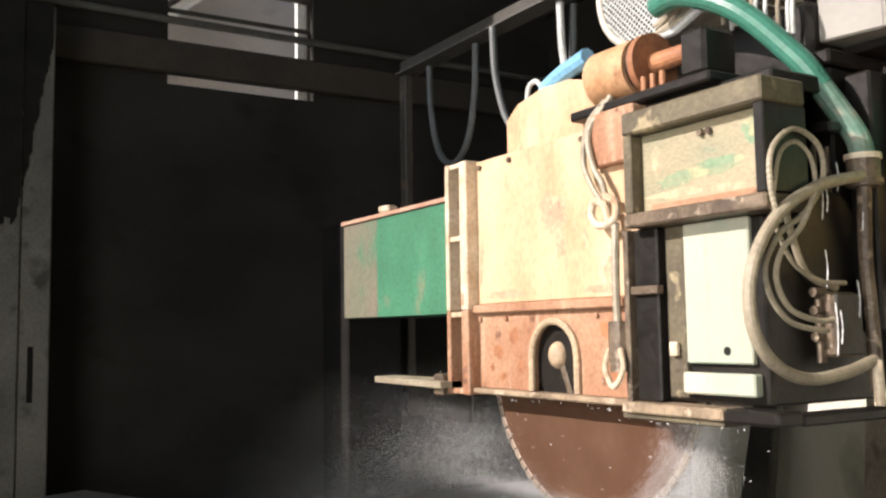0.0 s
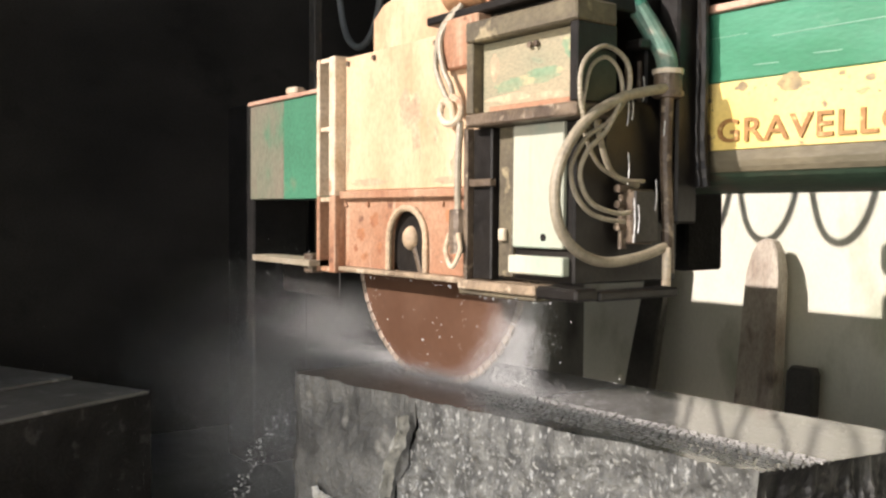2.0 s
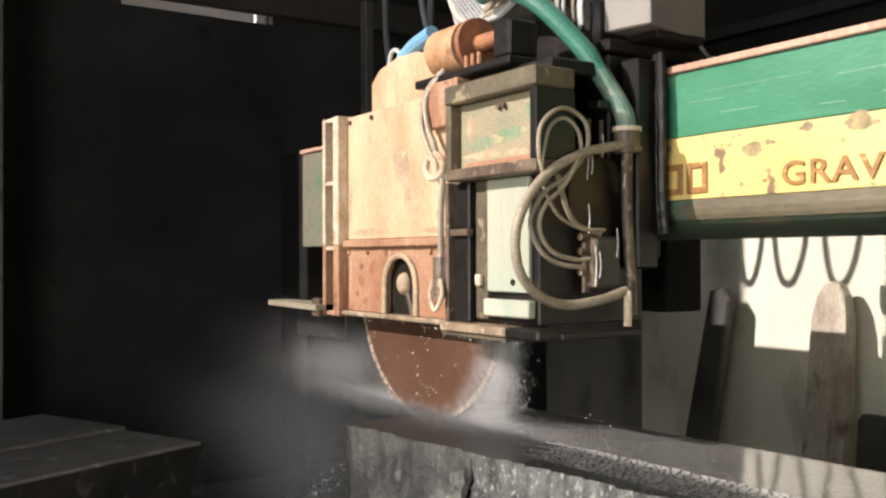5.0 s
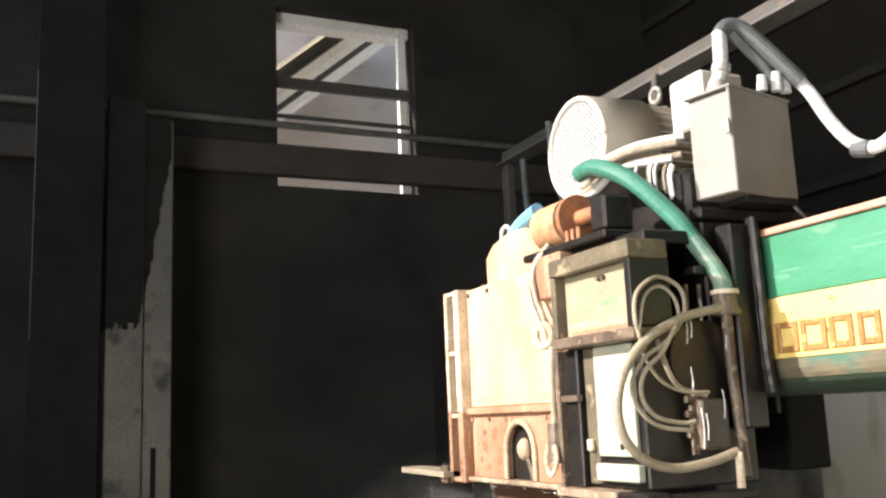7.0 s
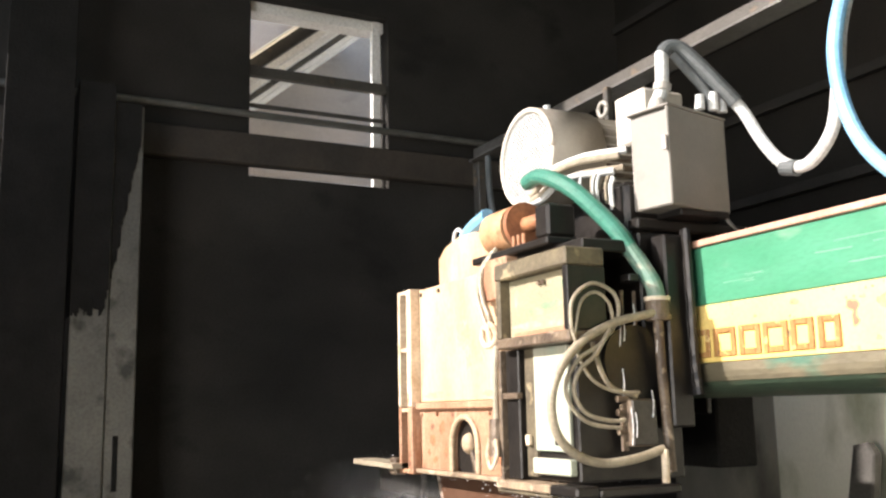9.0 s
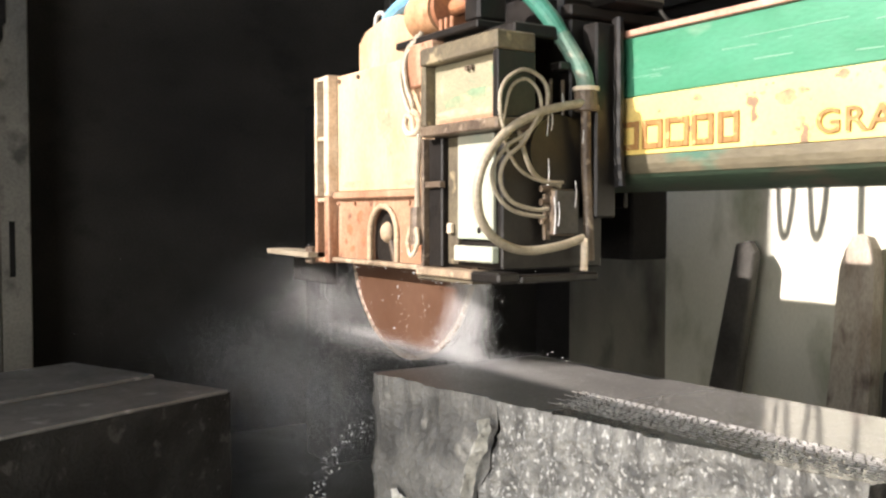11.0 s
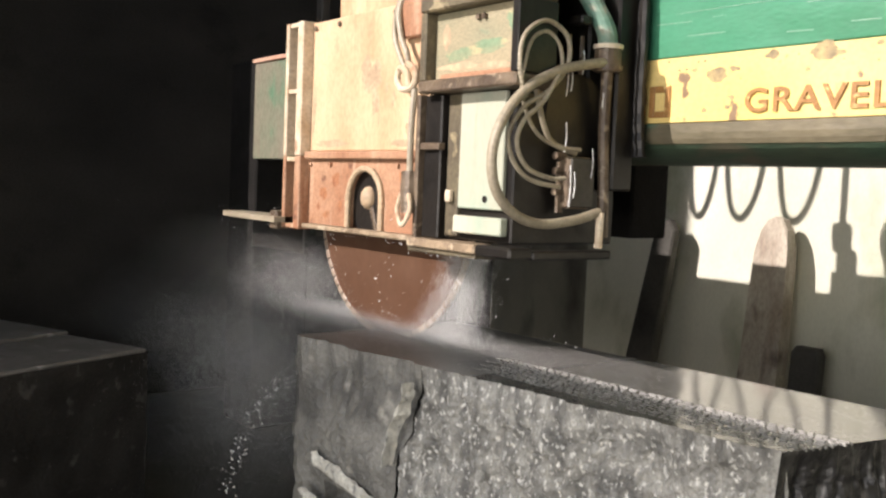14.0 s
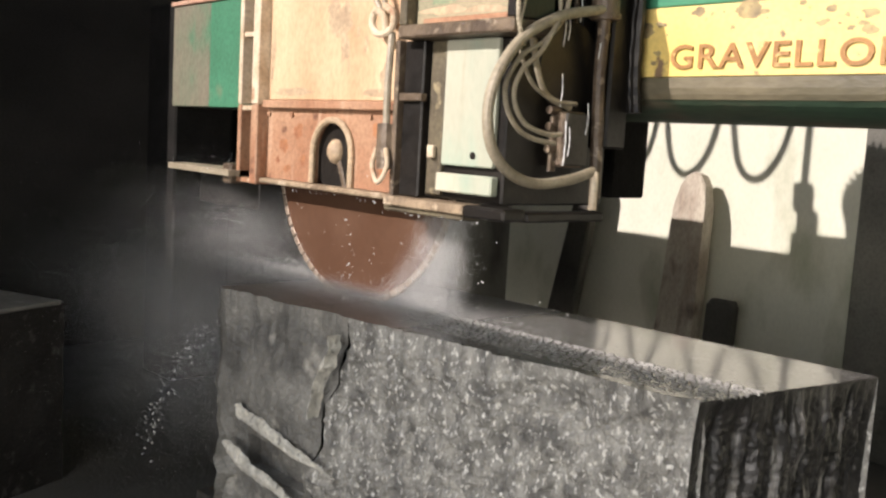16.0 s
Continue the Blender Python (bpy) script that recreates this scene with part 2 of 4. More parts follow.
M_HOSE_MUD = mat("muddy_green_hose", (0.20, 0.27, 0.21), (0.10, 0.20, 0.15), 0.5, 0, 12, 0.1, (0.33, 0.31, 0.24), 0.55, 16, edge=0.15)
M_AWNING = mat("white_awning_sheet", (0.72, 0.72, 0.70), (0.60, 0.60, 0.57), 0.6, 0, 2, 0.1)
M_SHEET = mat("thin_white_plastic_sheet", (0.75, 0.75, 0.72), (0.66, 0.66, 0.62), 0.6, 0, 2, 0.05)
_n, _l = M_SHEET.node_tree.nodes, M_SHEET.node_tree.links
_tr, _mx = _n.new("ShaderNodeBsdfTranslucent"), _n.new("ShaderNodeMixShader")
_tr.inputs[0].default_value, _mx.inputs[0].default_value = (0.85, 0.79, 0.67, 1), 0.45
_l.new(_n["Principled BSDF"].outputs[0], _mx.inputs[1])
_l.new(_tr.outputs[0], _mx.inputs[2])
_l.new(_mx.outputs[0], _n["Material Output"].inputs[0])
M_SCUFF = mat("grey_brown_scuff", (0.44, 0.34, 0.22), (0.34, 0.25, 0.16), 0.6, 0, 14, 0.1, (0.54, 0.39, 0.24), 0.52, 18, edge=0.12)
M_SCRATCH = mat("pale_green_scratch", (0.24, 0.36, 0.28), (0.16, 0.30, 0.22), 0.5, 0, 20, 0.1)
M_CHIP = mat("bare_brown_chip", (0.20, 0.155, 0.085), (0.36, 0.28, 0.13), 0.6, 0, 20, 0.3)
M_GREENSTAIN = mat("old_green_paint_trace", (0.17, 0.25, 0.15), (0.24, 0.26, 0.16), 0.5, 0, 10, 0.1, (0.38, 0.33, 0.19), 0.56, 16, edge=0.1)
M_WATER = bpy.data.materials.new("water_drops")
M_WATER.use_nodes = True
_b = M_WATER.node_tree.nodes["Principled BSDF"]
_b.inputs["Base Color"].default_value, _b.inputs["Roughness"].default_value = (0.82, 0.83, 0.82, 1), 0.15
_b.inputs["Transmission Weight"].default_value, _b.inputs["IOR"].default_value = 0.35, 1.33


# ---- building tools ----
def part(name, bm, material, parent=None, label="", smooth=False):
    me = bpy.data.meshes.new(name)
    bmesh.ops.recalc_face_normals(bm, faces=bm.faces)
    bm.to_mesh(me)
    bm.free()
    if smooth:
        for p in me.polygons:
            p.use_smooth = True
    for m in (material if isinstance(material, (list, tuple)) else (material,)):
        me.materials.append(m)
    ob = new(name, me)
    if parent:
        ob.parent = parent
    if label:
        tagged(ob, label)
    return ob


def empty(name, label, category, at=(0, 0, 0), group="", kind=""):
    ob = new(name)
    ob.empty_display_size = 0.1
    ob.matrix_basis = pose(*at)
    return tagged(ob, label, category, group, kind)


def add_box(bm, x, y, z, bevel=0.0, m=None, seg=1):
    """A box from three (low, high) pairs, its edges bevelled."""
    vs = [bm.verts.new((x[i], y[j], z[k])) for i in (0, 1) for j in (0, 1) for k in (0, 1)]
    fs = [bm.faces.new([vs[i] for i in q]) for q in ((0, 1, 3, 2), (4, 6, 7, 5), (0, 4, 5, 1), (2, 3, 7, 6), (0, 2, 6, 4), (1, 5, 7, 3))]
    if m is not None:
        bmesh.ops.transform(bm, matrix=m, verts=vs)
    if bevel:
        es = {e for f in fs for e in f.edges}
        bmesh.ops.bevel(bm, geom=list(es), offset=bevel, segments=seg, affect="EDGES", profile=0.5)
    return vs


def box(x, y, z, bevel=0.004, m=None):
    bm = bmesh.new()
    add_box(bm, x, y, z, bevel, m)
    return bm


def add_cyl(bm, p, q, r, r2=None, n=20):
    p, q = Vector(p), Vector(q)
    d = q - p
    m = Matrix.Translation((p + q) / 2) @ d.to_track_quat("Z", "Y").to_matrix().to_4x4()
    bmesh.ops.create_cone(bm, cap_ends=True, segments=n, radius1=r, radius2=r if r2 is None else r2, depth=d.length, matrix=m)


def cyl(p, q, r, r2=None, n=20):
    bm = bmesh.new()
    add_cyl(bm, p, q, r, r2, n)
    return bm


def smooth_path(pts, steps=8):
    """Catmull-Rom through pts."""
    P = [Vector(p) for p in pts]
    P = [P[0] * 2 - P[1], *P, P[-1] * 2 - P[-2]]
    out = []
    for i in range(1, len(P) - 2):
        a, b, c, d = P[i - 1:i + 3]
        for s in range(steps):
            t = s / steps
            out.append(0.5 * ((2 * b) + (c - a) * t + (2 * a - 5 * b + 4 * c - d) * t * t + (3 * b - a - 3 * c + d) * t ** 3))
    out.append(P[-2])
    return out


def add_tube(bm, pts, r, n=8, steps=8, ribs=0.0):
    path = smooth_path(pts, steps)
    up, rings = Vector((0.13, 0.31, 0.94)), []
    for i, p in enumerate(path):
        d = (path[min(i + 1, len(path) - 1)] - path[max(i - 1, 0)]).normalized()
        a = d.cross(up)
        if a.length < 0.1:
            a = d.cross(Vector((1, 0, 0)))
        a.normalize()
        b = d.cross(a)
        up = -b if b.dot(up) < 0 else b
        up = d.cross(a) * (1 if d.cross(a).dot(up) > 0 else -1)
        rr = r * (1 + (ribs if i % 2 else -ribs))
        rings.append([bm.verts.new(p + (a * math.cos(k * math.tau / n) + b * math.sin(k * math.tau / n)) * rr) for k in range(n)])
    for u, v in zip(rings, rings[1:]):
        for k in range(n):
            bm.faces.new((u[k], u[(k + 1) % n], v[(k + 1) % n], v[k]))
    bm.faces.new(rings[0][::-1])
    bm.faces.new(rings[-1])


def tube(pts, r, n=8, steps=8, ribs=0.0):
    bm = bmesh.new()
    add_tube(bm, pts, r, n, steps, ribs)
    return bm


def prism(outline, y0, y1, bevel=0.0):
    """An outline of (x, z) pairs drawn out from y0 to y1."""
    bm = bmesh.new()
    a = [bm.verts.new((x, y0, z)) for x, z in outline]
    b = [bm.verts.new((x, y1, z)) for x, z in outline]
    fs = [bm.faces.new(a), bm.faces.new(b[::-1])]
    for i in range(len(a)):
        j = (i + 1) % len(a)
        fs.append(bm.faces.new((a[i], b[i], b[j], a[j])))
    if bevel:
        bmesh.ops.bevel(bm, geom=list({e for f in fs[:2] for e in f.edges}), offset=bevel, segments=1, affect="EDGES")
    return bm


def blotch(parent, cx, cz, w, h, y, seed, m, name="paint_wear"):
    """A thin worn patch with an uneven rim on a face that looks along -y."""
    bm = bmesh.new()
    n = 30
    ring = []
    for i in range(n):
        a = i * math.tau / n
        r = 1 + 0.55 * noise.noise(Vector((math.cos(a) * 1.1, math.sin(a) * 1.1, seed * 7.3))) + 0.25 * noise.noise(Vector((math.cos(a) * 4, math.sin(a) * 4, seed * 3.1)))
        ring.append((cx + w / 2 * r * math.cos(a), cz + h / 2 * r * math.sin(a)))
    top = y - 0.0003 - 0.00008 * (seed % 7)
    hub = bm.verts.new((cx, top, cz))
    v1 = [bm.verts.new((x, top, z)) for x, z in ring]
    v0 = [bm.verts.new((x, y + 0.001, z)) for x, z in ring]
    for i in range(n):
        q = (i + 1) % n
        bm.faces.new((hub, v1[i], v1[q]))
        bm.faces.new((v1[i], v0[i], v0[q], v1[q]))
    return part(name, bm, m, parent)


def structure(name, bm, material, label, category):
    return tagged(part(name, bm, material), label, category, kind="structure")


# ---- the shed ----
X0, X1, Y0, Y1, H = -1.2, 9.0, -5.0, 2.6, 7.4
structure("floor", box((X0 - 0.3, X1 + 0.3), (Y0 - 0.3, Y1 + 0.3), (-0.2, 0), 0), M_FLOOR, "wet grey concrete floor covered in stone slurry", "floor")
structure("ceiling", box((X0 - 0.3, X1 + 0.3), (Y0 - 0.3, Y1 + 0.3), (H, H + 0.15), 0), M_ROOF, "dark corrugated shed roof in deep shade", "ceiling")
structure("wall_corner", box((X0 - 0.25, -0.75), (Y1, Y1 + 0.25), (0, 2.45), 0), M_DARKWALL, "dark stretch of wall near the corner, shade in its colour", "wall")
structure("wall_stained", box((-0.749, 0.349), (Y1, Y1 + 0.25), (0, 2.45), 0), M_WALLSHADE, "stretch of plastered wall coloured darker for the shade there", "wall")
structure("wall_north", box((0.35, X1), (Y1, Y1 + 0.25), (0, 2.45), 0), M_WALL, "stained grey-green plastered wall with a patch of sun", "wall")
w = structure("wall_upper", box((X0 - 0.25, X1), (Y1 + 0.001, Y1 + 0.25), (2.451, H), 0), M_SHEETING, "sheeting above the plastered wall, coloured near black for its shade", "wall")
for z in (3.1, 3.75, 4.4, 5.0):
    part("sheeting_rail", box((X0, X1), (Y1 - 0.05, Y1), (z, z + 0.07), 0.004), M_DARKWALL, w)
structure("wall_east", box((X1, X1 + 0.25), (Y0, Y1 + 0.25), (0, H), 0), M_WALL, "plain grey plastered shed wall", "wall")
structure("wall_pilaster", box((3.06, 3.70), (Y1 - 0.16, Y1 - 0.002), (0, 2.45), 0.01), M_CONC, "dark grey pilaster on the plastered wall", "wall")
# end wall with the high window
WY0, WY1, WZ0, WZ1 = -0.79, 0.325, 3.37, 4.77
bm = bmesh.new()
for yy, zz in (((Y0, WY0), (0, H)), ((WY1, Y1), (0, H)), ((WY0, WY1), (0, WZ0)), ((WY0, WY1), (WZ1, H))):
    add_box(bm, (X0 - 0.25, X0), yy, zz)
structure("wall_west", bm, M_DARKWALL, "dark wall with a high unglazed window, shade in its colour", "wall")
# unseen sunny side with a high strip opening
OX0, OX1, OZ0, OZ1 = -1.18, 7.5, 3.75, 7.1
# unseen gate beside the camera, placed for its soft light
GX0, GX1, GZ1 = 3.4, 6.9, 2.9
bm = bmesh.new()
# The last box is added to cut off sun left of the wall patch
for xx, zz in (((X0 - 0.25, OX0), (0, H)), ((OX1, X1 + 0.25), (0, H)), ((OX0, GX0), (0, OZ0)), ((GX0, GX1), (GZ1, OZ0)), ((GX1, OX1), (0, OZ0)), ((OX0, OX1), (OZ1, H)), ((OX0, -0.28), (5.50, OZ1))):
    add_box(bm, xx, (Y0 - 0.2, Y0), zz)
structure("wall_south", bm, M_WALL, "unseen grey plastered wall with a gate and a high opening", "wall")


def window_bars():
    w = tagged(new("window_1"), "high unglazed window with dark crossbars and a pale awning outside", "window", kind="structure")
    w.matrix_basis = pose(X0 - 0.12, (WY0 + WY1) / 2, WZ0)
    hw, hh = (WY1 - WY0) / 2, WZ1 - WZ0
    for z0, z1, d in ((0.78, 0.86, 0.05), (0.545, 0.575, 0.03)):
        part("crossbar", box((0.03, 0.03 + d), (-hw, hw), (z0, z1), 0.004), M_STEELDARK, w)
    part("window_frame", box((-0.02, 0.03), (hw - 0.10, hw - 0.03), (0, hh), 0.004), M_AWNING, w)
    part("window_head", box((-0.13, 0.02), (-hw, hw), (hh - 0.085, hh), 0.004), M_AWNING, w)
    part("window_sill", box((-0.13, 0.02), (-hw, hw), (0.0, 0.03), 0.004), M_AWNING, w)


window_bars()


# ---- the fixed machine: beam, festoon frame ----
def lettering(parent):
    """Raised town name; the maker's name stays as plain upright bars of its size."""
    cu = bpy.data.curves.new("letters", "FONT")
    cu.body, cu.size, cu.extrude, cu.space_character = "GRAVELLONA", 0.105, 0.004, 1.10
    cu.offset = 0.0012
    tmp = bpy.data.objects.new("letters", cu)
    scene.collection.objects.link(tmp)
    bpy.context.view_layer.update()
    me = bpy.data.meshes.new_from_object(tmp.evaluated_get(bpy.context.evaluated_depsgraph_get()))
    bpy.data.objects.remove(tmp)
    me.materials.clear()
    me.materials.append(M_LETTER)
    ob = new("lettering", me)
    ob.parent = parent
    ob.matrix_basis = pose(3.50, -0.006, 1.845, 90, 0, 0) @ Matrix.Diagonal((1.18, 1.0, 1.0, 1))
    tagged(ob, "raised ochre-brown capital letters on yellow paint")
    for x, w in ((2.37, 0.10), (2.49, 0.11), (2.62, 0.115), (2.753, 0.105), (2.87, 0.115), (2.997, 0.10), (3.115, 0.092)):
        bm = bmesh.new()
        add_box(bm, (x, x + 0.024), (-0.010, -0.001), (1.838, 1.946), 0.003)
        add_box(bm, (x + w - 0.024, x + w), (-0.010, -0.001), (1.838, 1.946), 0.003)
        for z in (1.838, 1.924):
            add_box(bm, (x + 0.0245, x + w - 0.0245), (-0.0095, -0.001), (z, z + 0.022), 0.003)
        part("lettering_bar", bm, M_LETTER, parent)


# worn spots in the yellow band: along the beam, height, size
CHIPS = [(3.39, 1.967, 0.062), (3.455, 1.985, 0.028), (3.592, 2.018, 0.034), (3.762, 2.016, 0.075), (3.815, 2.006, 0.022), (3.932, 2.024, 0.020),
         (4.016, 2.001, 0.024), (4.128, 1.984, 0.032), (3.989, 1.963, 0.022), (4.008, 1.970, 0.016), (4.076, 1.946, 0.018), (4.11, 1.957, 0.022),
         (4.13, 1.940, 0.036), (3.449, 1.895, 0.022), (3.435, 1.865, 0.016), (3.346, 1.857, 0.020), (3.30, 1.99, 0.018), (3.02, 2.005, 0.030)]


def bridge_beam():
    b = empty("bridge_beam", "long green and yellow painted steel bridge beam with raised lettering", "beam")
    L = 7.6
    # web and rounded lower edge
    part("web", box((1.25, L), (0.0, 0.42), (2.04, 2.265), 0.004), M_BEAM_GREEN, b, "scuffed dark green upper band")
    part("stripe", box((1.25, L), (-0.002, 0.42), (1.82, 2.038), 0.002), M_BEAM_YELLOW, b, "chipped yellow band with rust spots")
    part("end_panel", box((0, 0.448), (0.0, 0.42), (1.69, 2.265), 0.004), M_BEAM_BARE, b, "faded grey-brown end of the beam")
    part("end_panel", box((0.45, 1.248), (0.0, 0.42), (1.69, 2.265), 0.002), M_BEAM_END, b, "scuffed green stretch of the beam with bare patches")
    def strip(o):
        bm = bmesh.new()
        e = [[bm.verts.new((x, y, z)) for y, z in o] for x in (1.25, L)]
        for i in range(len(o)):
            j = (i + 1) % len(o)
            bm.faces.new((e[0][i], e[0][j], e[1][j], e[1][i]))
        bm.faces.new(e[0])
        bm.faces.new(e[1][::-1])
        return bm

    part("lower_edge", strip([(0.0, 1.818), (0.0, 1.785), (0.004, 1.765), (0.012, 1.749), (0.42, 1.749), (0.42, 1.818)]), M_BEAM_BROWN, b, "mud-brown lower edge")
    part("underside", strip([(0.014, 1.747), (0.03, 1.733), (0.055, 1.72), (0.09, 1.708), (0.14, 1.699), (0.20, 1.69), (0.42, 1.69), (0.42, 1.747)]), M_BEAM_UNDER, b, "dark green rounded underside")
    part("top_flange", box((-0.01, L), (-0.015, 0.435), (2.267, 2.292), 0.004), M_BEAM_TOP, b, "rusty red top flange")
    part("rail", box((0, L), (0.33, 0.42), (2.293, 2.350), 0.006), M_STEELDARK, b)
    # Assumed support: black for the shade there, raised to block stray sun
    part("end_support", box((-0.40, -0.012), (0.03, 0.41), (0.0, 2.30), 0.01), M_TAR, b)
    part("end_support", box((7.0, 7.4), (0.05, 0.40), (0.0, 1.68), 0.01), M_STEELDARK, b)
    lettering(b)
    rb = random.Random(11)
    for k, (x, z, w) in enumerate(CHIPS):
        blotch(b, x, z, w * 1.3, w * 0.75, -0.002, k, M_CHIP, "paint_chip")
    for k in range(24):
        w = rb.choice((0.006, 0.009, 0.013))
        blotch(b, rb.uniform(2.3, 4.6), rb.uniform(1.95, 2.03), w * 1.3, w, -0.002, 30 + k, M_CHIP, "paint_chip")
    for k in range(16):
        x, z, w = rb.uniform(2.2, 4.6), rb.uniform(2.06, 2.22), rb.choice((0.05, 0.09, 0.15, 0.4))
        part("scratch", box((x, x + w), (-0.0012, 0.001), (0, rb.uniform(0.001, 0.0025)), 0, pose(0, 0, z + x * 0.02, 0, rb.uniform(-0.4, 1.6), 0)), M_SCRATCH, b)
    # a chip of stone lying on the beam
    bm = box((-0.05, 0.05), (-0.03, 0.05), (0, 0.045), 0.012, pose(0.52, 0.03, 2.292, 0, 0, 12))
    tagged(part("stone_chip", bm, M_PALE), "small pale stone chip lying on the beam", "stone")


def festoon_frame():
    f = empty("cable_rail", "dull grey steel cable rail on a slim upright behind the beam", "rail")
    part("rail", box((-0.28, 7.6), (0.57, 0.63), (3.39, 3.47), 0.006), M_STEELDARK, f)
    part("rail_lip", box((-0.28, 7.6), (0.53, 0.67), (3.375, 3.388), 0.002), M_STEELGREY, f)
    part("upright", box((-0.29, -0.21), (0.57, 0.63), (1.2, 3.373), 0.006), M_STEELDARK, f)
    part("upright", box((7.3, 7.38), (0.57, 0.63), (0.0, 3.373), 0.006), M_STEELDARK, f)


bridge_beam()
festoon_frame()


# ---- the moving saw carriage, built about the spindle's axis (x = 0) ----
def torus_arc(bm, cx, cz, y, R, r, a0, a1, n=14):
    add_tube(bm, [(cx + R * math.cos(a), y, cz + R * math.sin(a)) for a in [a0 + (a1 - a0) * i / n for i in range(n + 1)]], r, 6, 1)


def saw_blade(parent):
    R, RS = 0.537, 0.557
    bm = bmesh.new()
    N = 72
    pts = []
    for i in range(N):
        a0, a1, a2, a3 = [(i + q) * math.tau / N for q in (0.0, 0.08, 0.5, 0.92)]
        pts += [(R * 0.985, a0), (R, a1), (R, a2), (R, a3)]
    rings = [[bm.verts.new((r * math.cos(a), y, r * math.sin(a))) for r, a in pts] for y in (-0.005, 0.005)]
    bm.faces.new(rings[0])
    bm.faces.new(rings[1][::-1])
    for i in range(len(pts)):
        j = (i + 1) % len(pts)
        bm.faces.new((rings[0][i], rings[0][j], rings[1][j], rings[1][i]))
    b = part("saw_blade", bm, M_BLADE, parent, "large rust-brown steel saw disc with diamond rim")
    b.location = (0.08, -0.40, 1.497)
    for i in range(N):
        bm = bmesh.new()
        a = (i + 0.5) * math.tau / N
        add_box(bm, (R - 0.004, RS), (-0.0075, 0.0075), (-0.0205, 0.0205), 0.002, Matrix.Rotation(-a, 4, "Y"))
        part("segment", bm, M_SEG, b)
    part("blade_flange", cyl((0, -0.03, 0), (0, 0.03, 0), 0.13, n=28), M_SLUDGE, b)
    return b


def carriage():
    c = empty("bridge_saw_carriage", "dirty cream and rusty red stone saw carriage on a bridge beam", "stone saw")
    # blade guard
    arch = [(0.125 * math.cos(a) + 0.045, 1.505 + 0.125 * math.sin(a)) for a in [math.pi * i / 12 for i in range(13)]]
    lower = [(-0.44, 1.385), (-0.44, 1.665), (0.47, 1.665), (0.47, 1.385), (0.17, 1.385), *arch, (-0.08, 1.385)]
    part("guard_panel", prism(lower, -0.50, -0.48), M_RUST, c, "rusty red lower guard plate with an arched cutout")
    part("guard_panel", box((-0.44, 0.47), (-0.50, -0.475), (1.702, 2.262), 0.004), M_CREAM, c, "cream upper guard plate with dark scuffs")
    part("guard_shell", box((-0.50, 0.47), (-0.472, -0.20), (1.70, 2.258), 0.01), M_CREAM, c)
    part("guard_back", box((-0.52, 0.43), (-0.24, -0.20), (1.385, 1.698), 0.004), M_BLACK, c)
    part("guard_side", box((-0.50, -0.46), (-0.472, -0.242), (1.385, 1.698), 0.004), M_RUST, c)
    part("guard_rib", box((-0.445, 0.475), (-0.528, -0.474), (1.667, 1.700), 0.005), M_RUST, c)
    part("guard_ledge", box((-0.45, 0.478), (-0.532, -0.46), (1.362, 1.383), 0.005), M_LEDGE, c, "tan sludge-crusted lower ledge")
    hood = [(-0.27, 2.259), (-0.27, 2.40), (-0.20, 2.45), (-0.04, 2.475), (0.10, 2.475), (0.24, 2.44), (0.30, 2.38), (0.30, 2.259)]
    part("guard_hood", prism(hood, -0.465, -0.22, 0.008), M_CREAM, c, "raised cream guard hood with rounded top")
    # channel post at the guard's end
    ch = part("channel_post", box((-0.57, -0.44), (-0.497, -0.473), (1.36, 2.262), 0.003), M_SLUDGE, c, "pale channel-section end post")
    for x0, x1 in ((-0.585, -0.560), (-0.478, -0.428)):
        part("flange", box((x0, x1), (-0.552, -0.47), (1.682, 2.268), 0.004), M_PALE, ch)
        part("flange", box((x0, x1), (-0.551, -0.47), (1.355, 1.680), 0.004), M_RUST, ch, "rust-stained lower flange")
    for z in (1.357, 1.655, 1.955, 2.247):
        part("web_plate", box((-0.559, -0.479), (-0.546, -0.499), (z, z + 0.02), 0.003), M_PALE, ch)
    # arched bearing housing
    bh = part("bearing_housing", cyl((0.045, -0.479, 1.505), (0.045, -0.42, 1.505), 0.15, n=28), M_BLACK, c, "black arched bearing recess")
    bm = bmesh.new()
    add_tube(bm, [(0.17, -0.508, 1.386), (0.17, -0.508, 1.45), *[(x, -0.508, z) for x, z in [(0.125 * math.cos(a) + 0.045, 1.505 + 0.125 * math.sin(a)) for a in [math.pi * i / 8 for i in range(9)]]], (-0.08, -0.508, 1.45), (-0.08, -0.508, 1.386)], 0.013, 8, 3)
    part("arch_rim", bm, M_SCUFF, bh)
    bm = bmesh.new()
    bmesh.ops.create_uvsphere(bm, u_segments=16, v_segments=10, radius=0.042, matrix=Matrix.Translation((0.035, -0.475, 1.512)) @ Matrix.Diagonal((1, 0.9, 1.15, 1)))
    part("spindle_cap", bm, M_SCUFF, bh, "mud-splashed spindle cap", True)
    bm = bmesh.new()
    add_box(bm, (-0.012, 0.012), (-0.02, 0.0), (-0.13, 0.02), 0.004, pose(0.05, -0.465, 1.49, 0, -24, 0))
    part("housing_rib", bm, M_SLUDGE, bh)
    # outrigger wing at the guard's end
    bm = bmesh.new()
    o = [(-1.20, -0.56), (-1.22, -0.44), (-0.56, -0.38), (-0.56, -0.60)]
    a = [bm.verts.new((x, y, 1.378)) for x, y in o]
    b = [bm.verts.new((x, y, 1.404)) for x, y in o]
    bm.faces.new(a[::-1]); bm.faces.new(b)
    for i in range(4):
        bm.faces.new((a[i], a[(i + 1) % 4], b[(i + 1) % 4], b[i]))
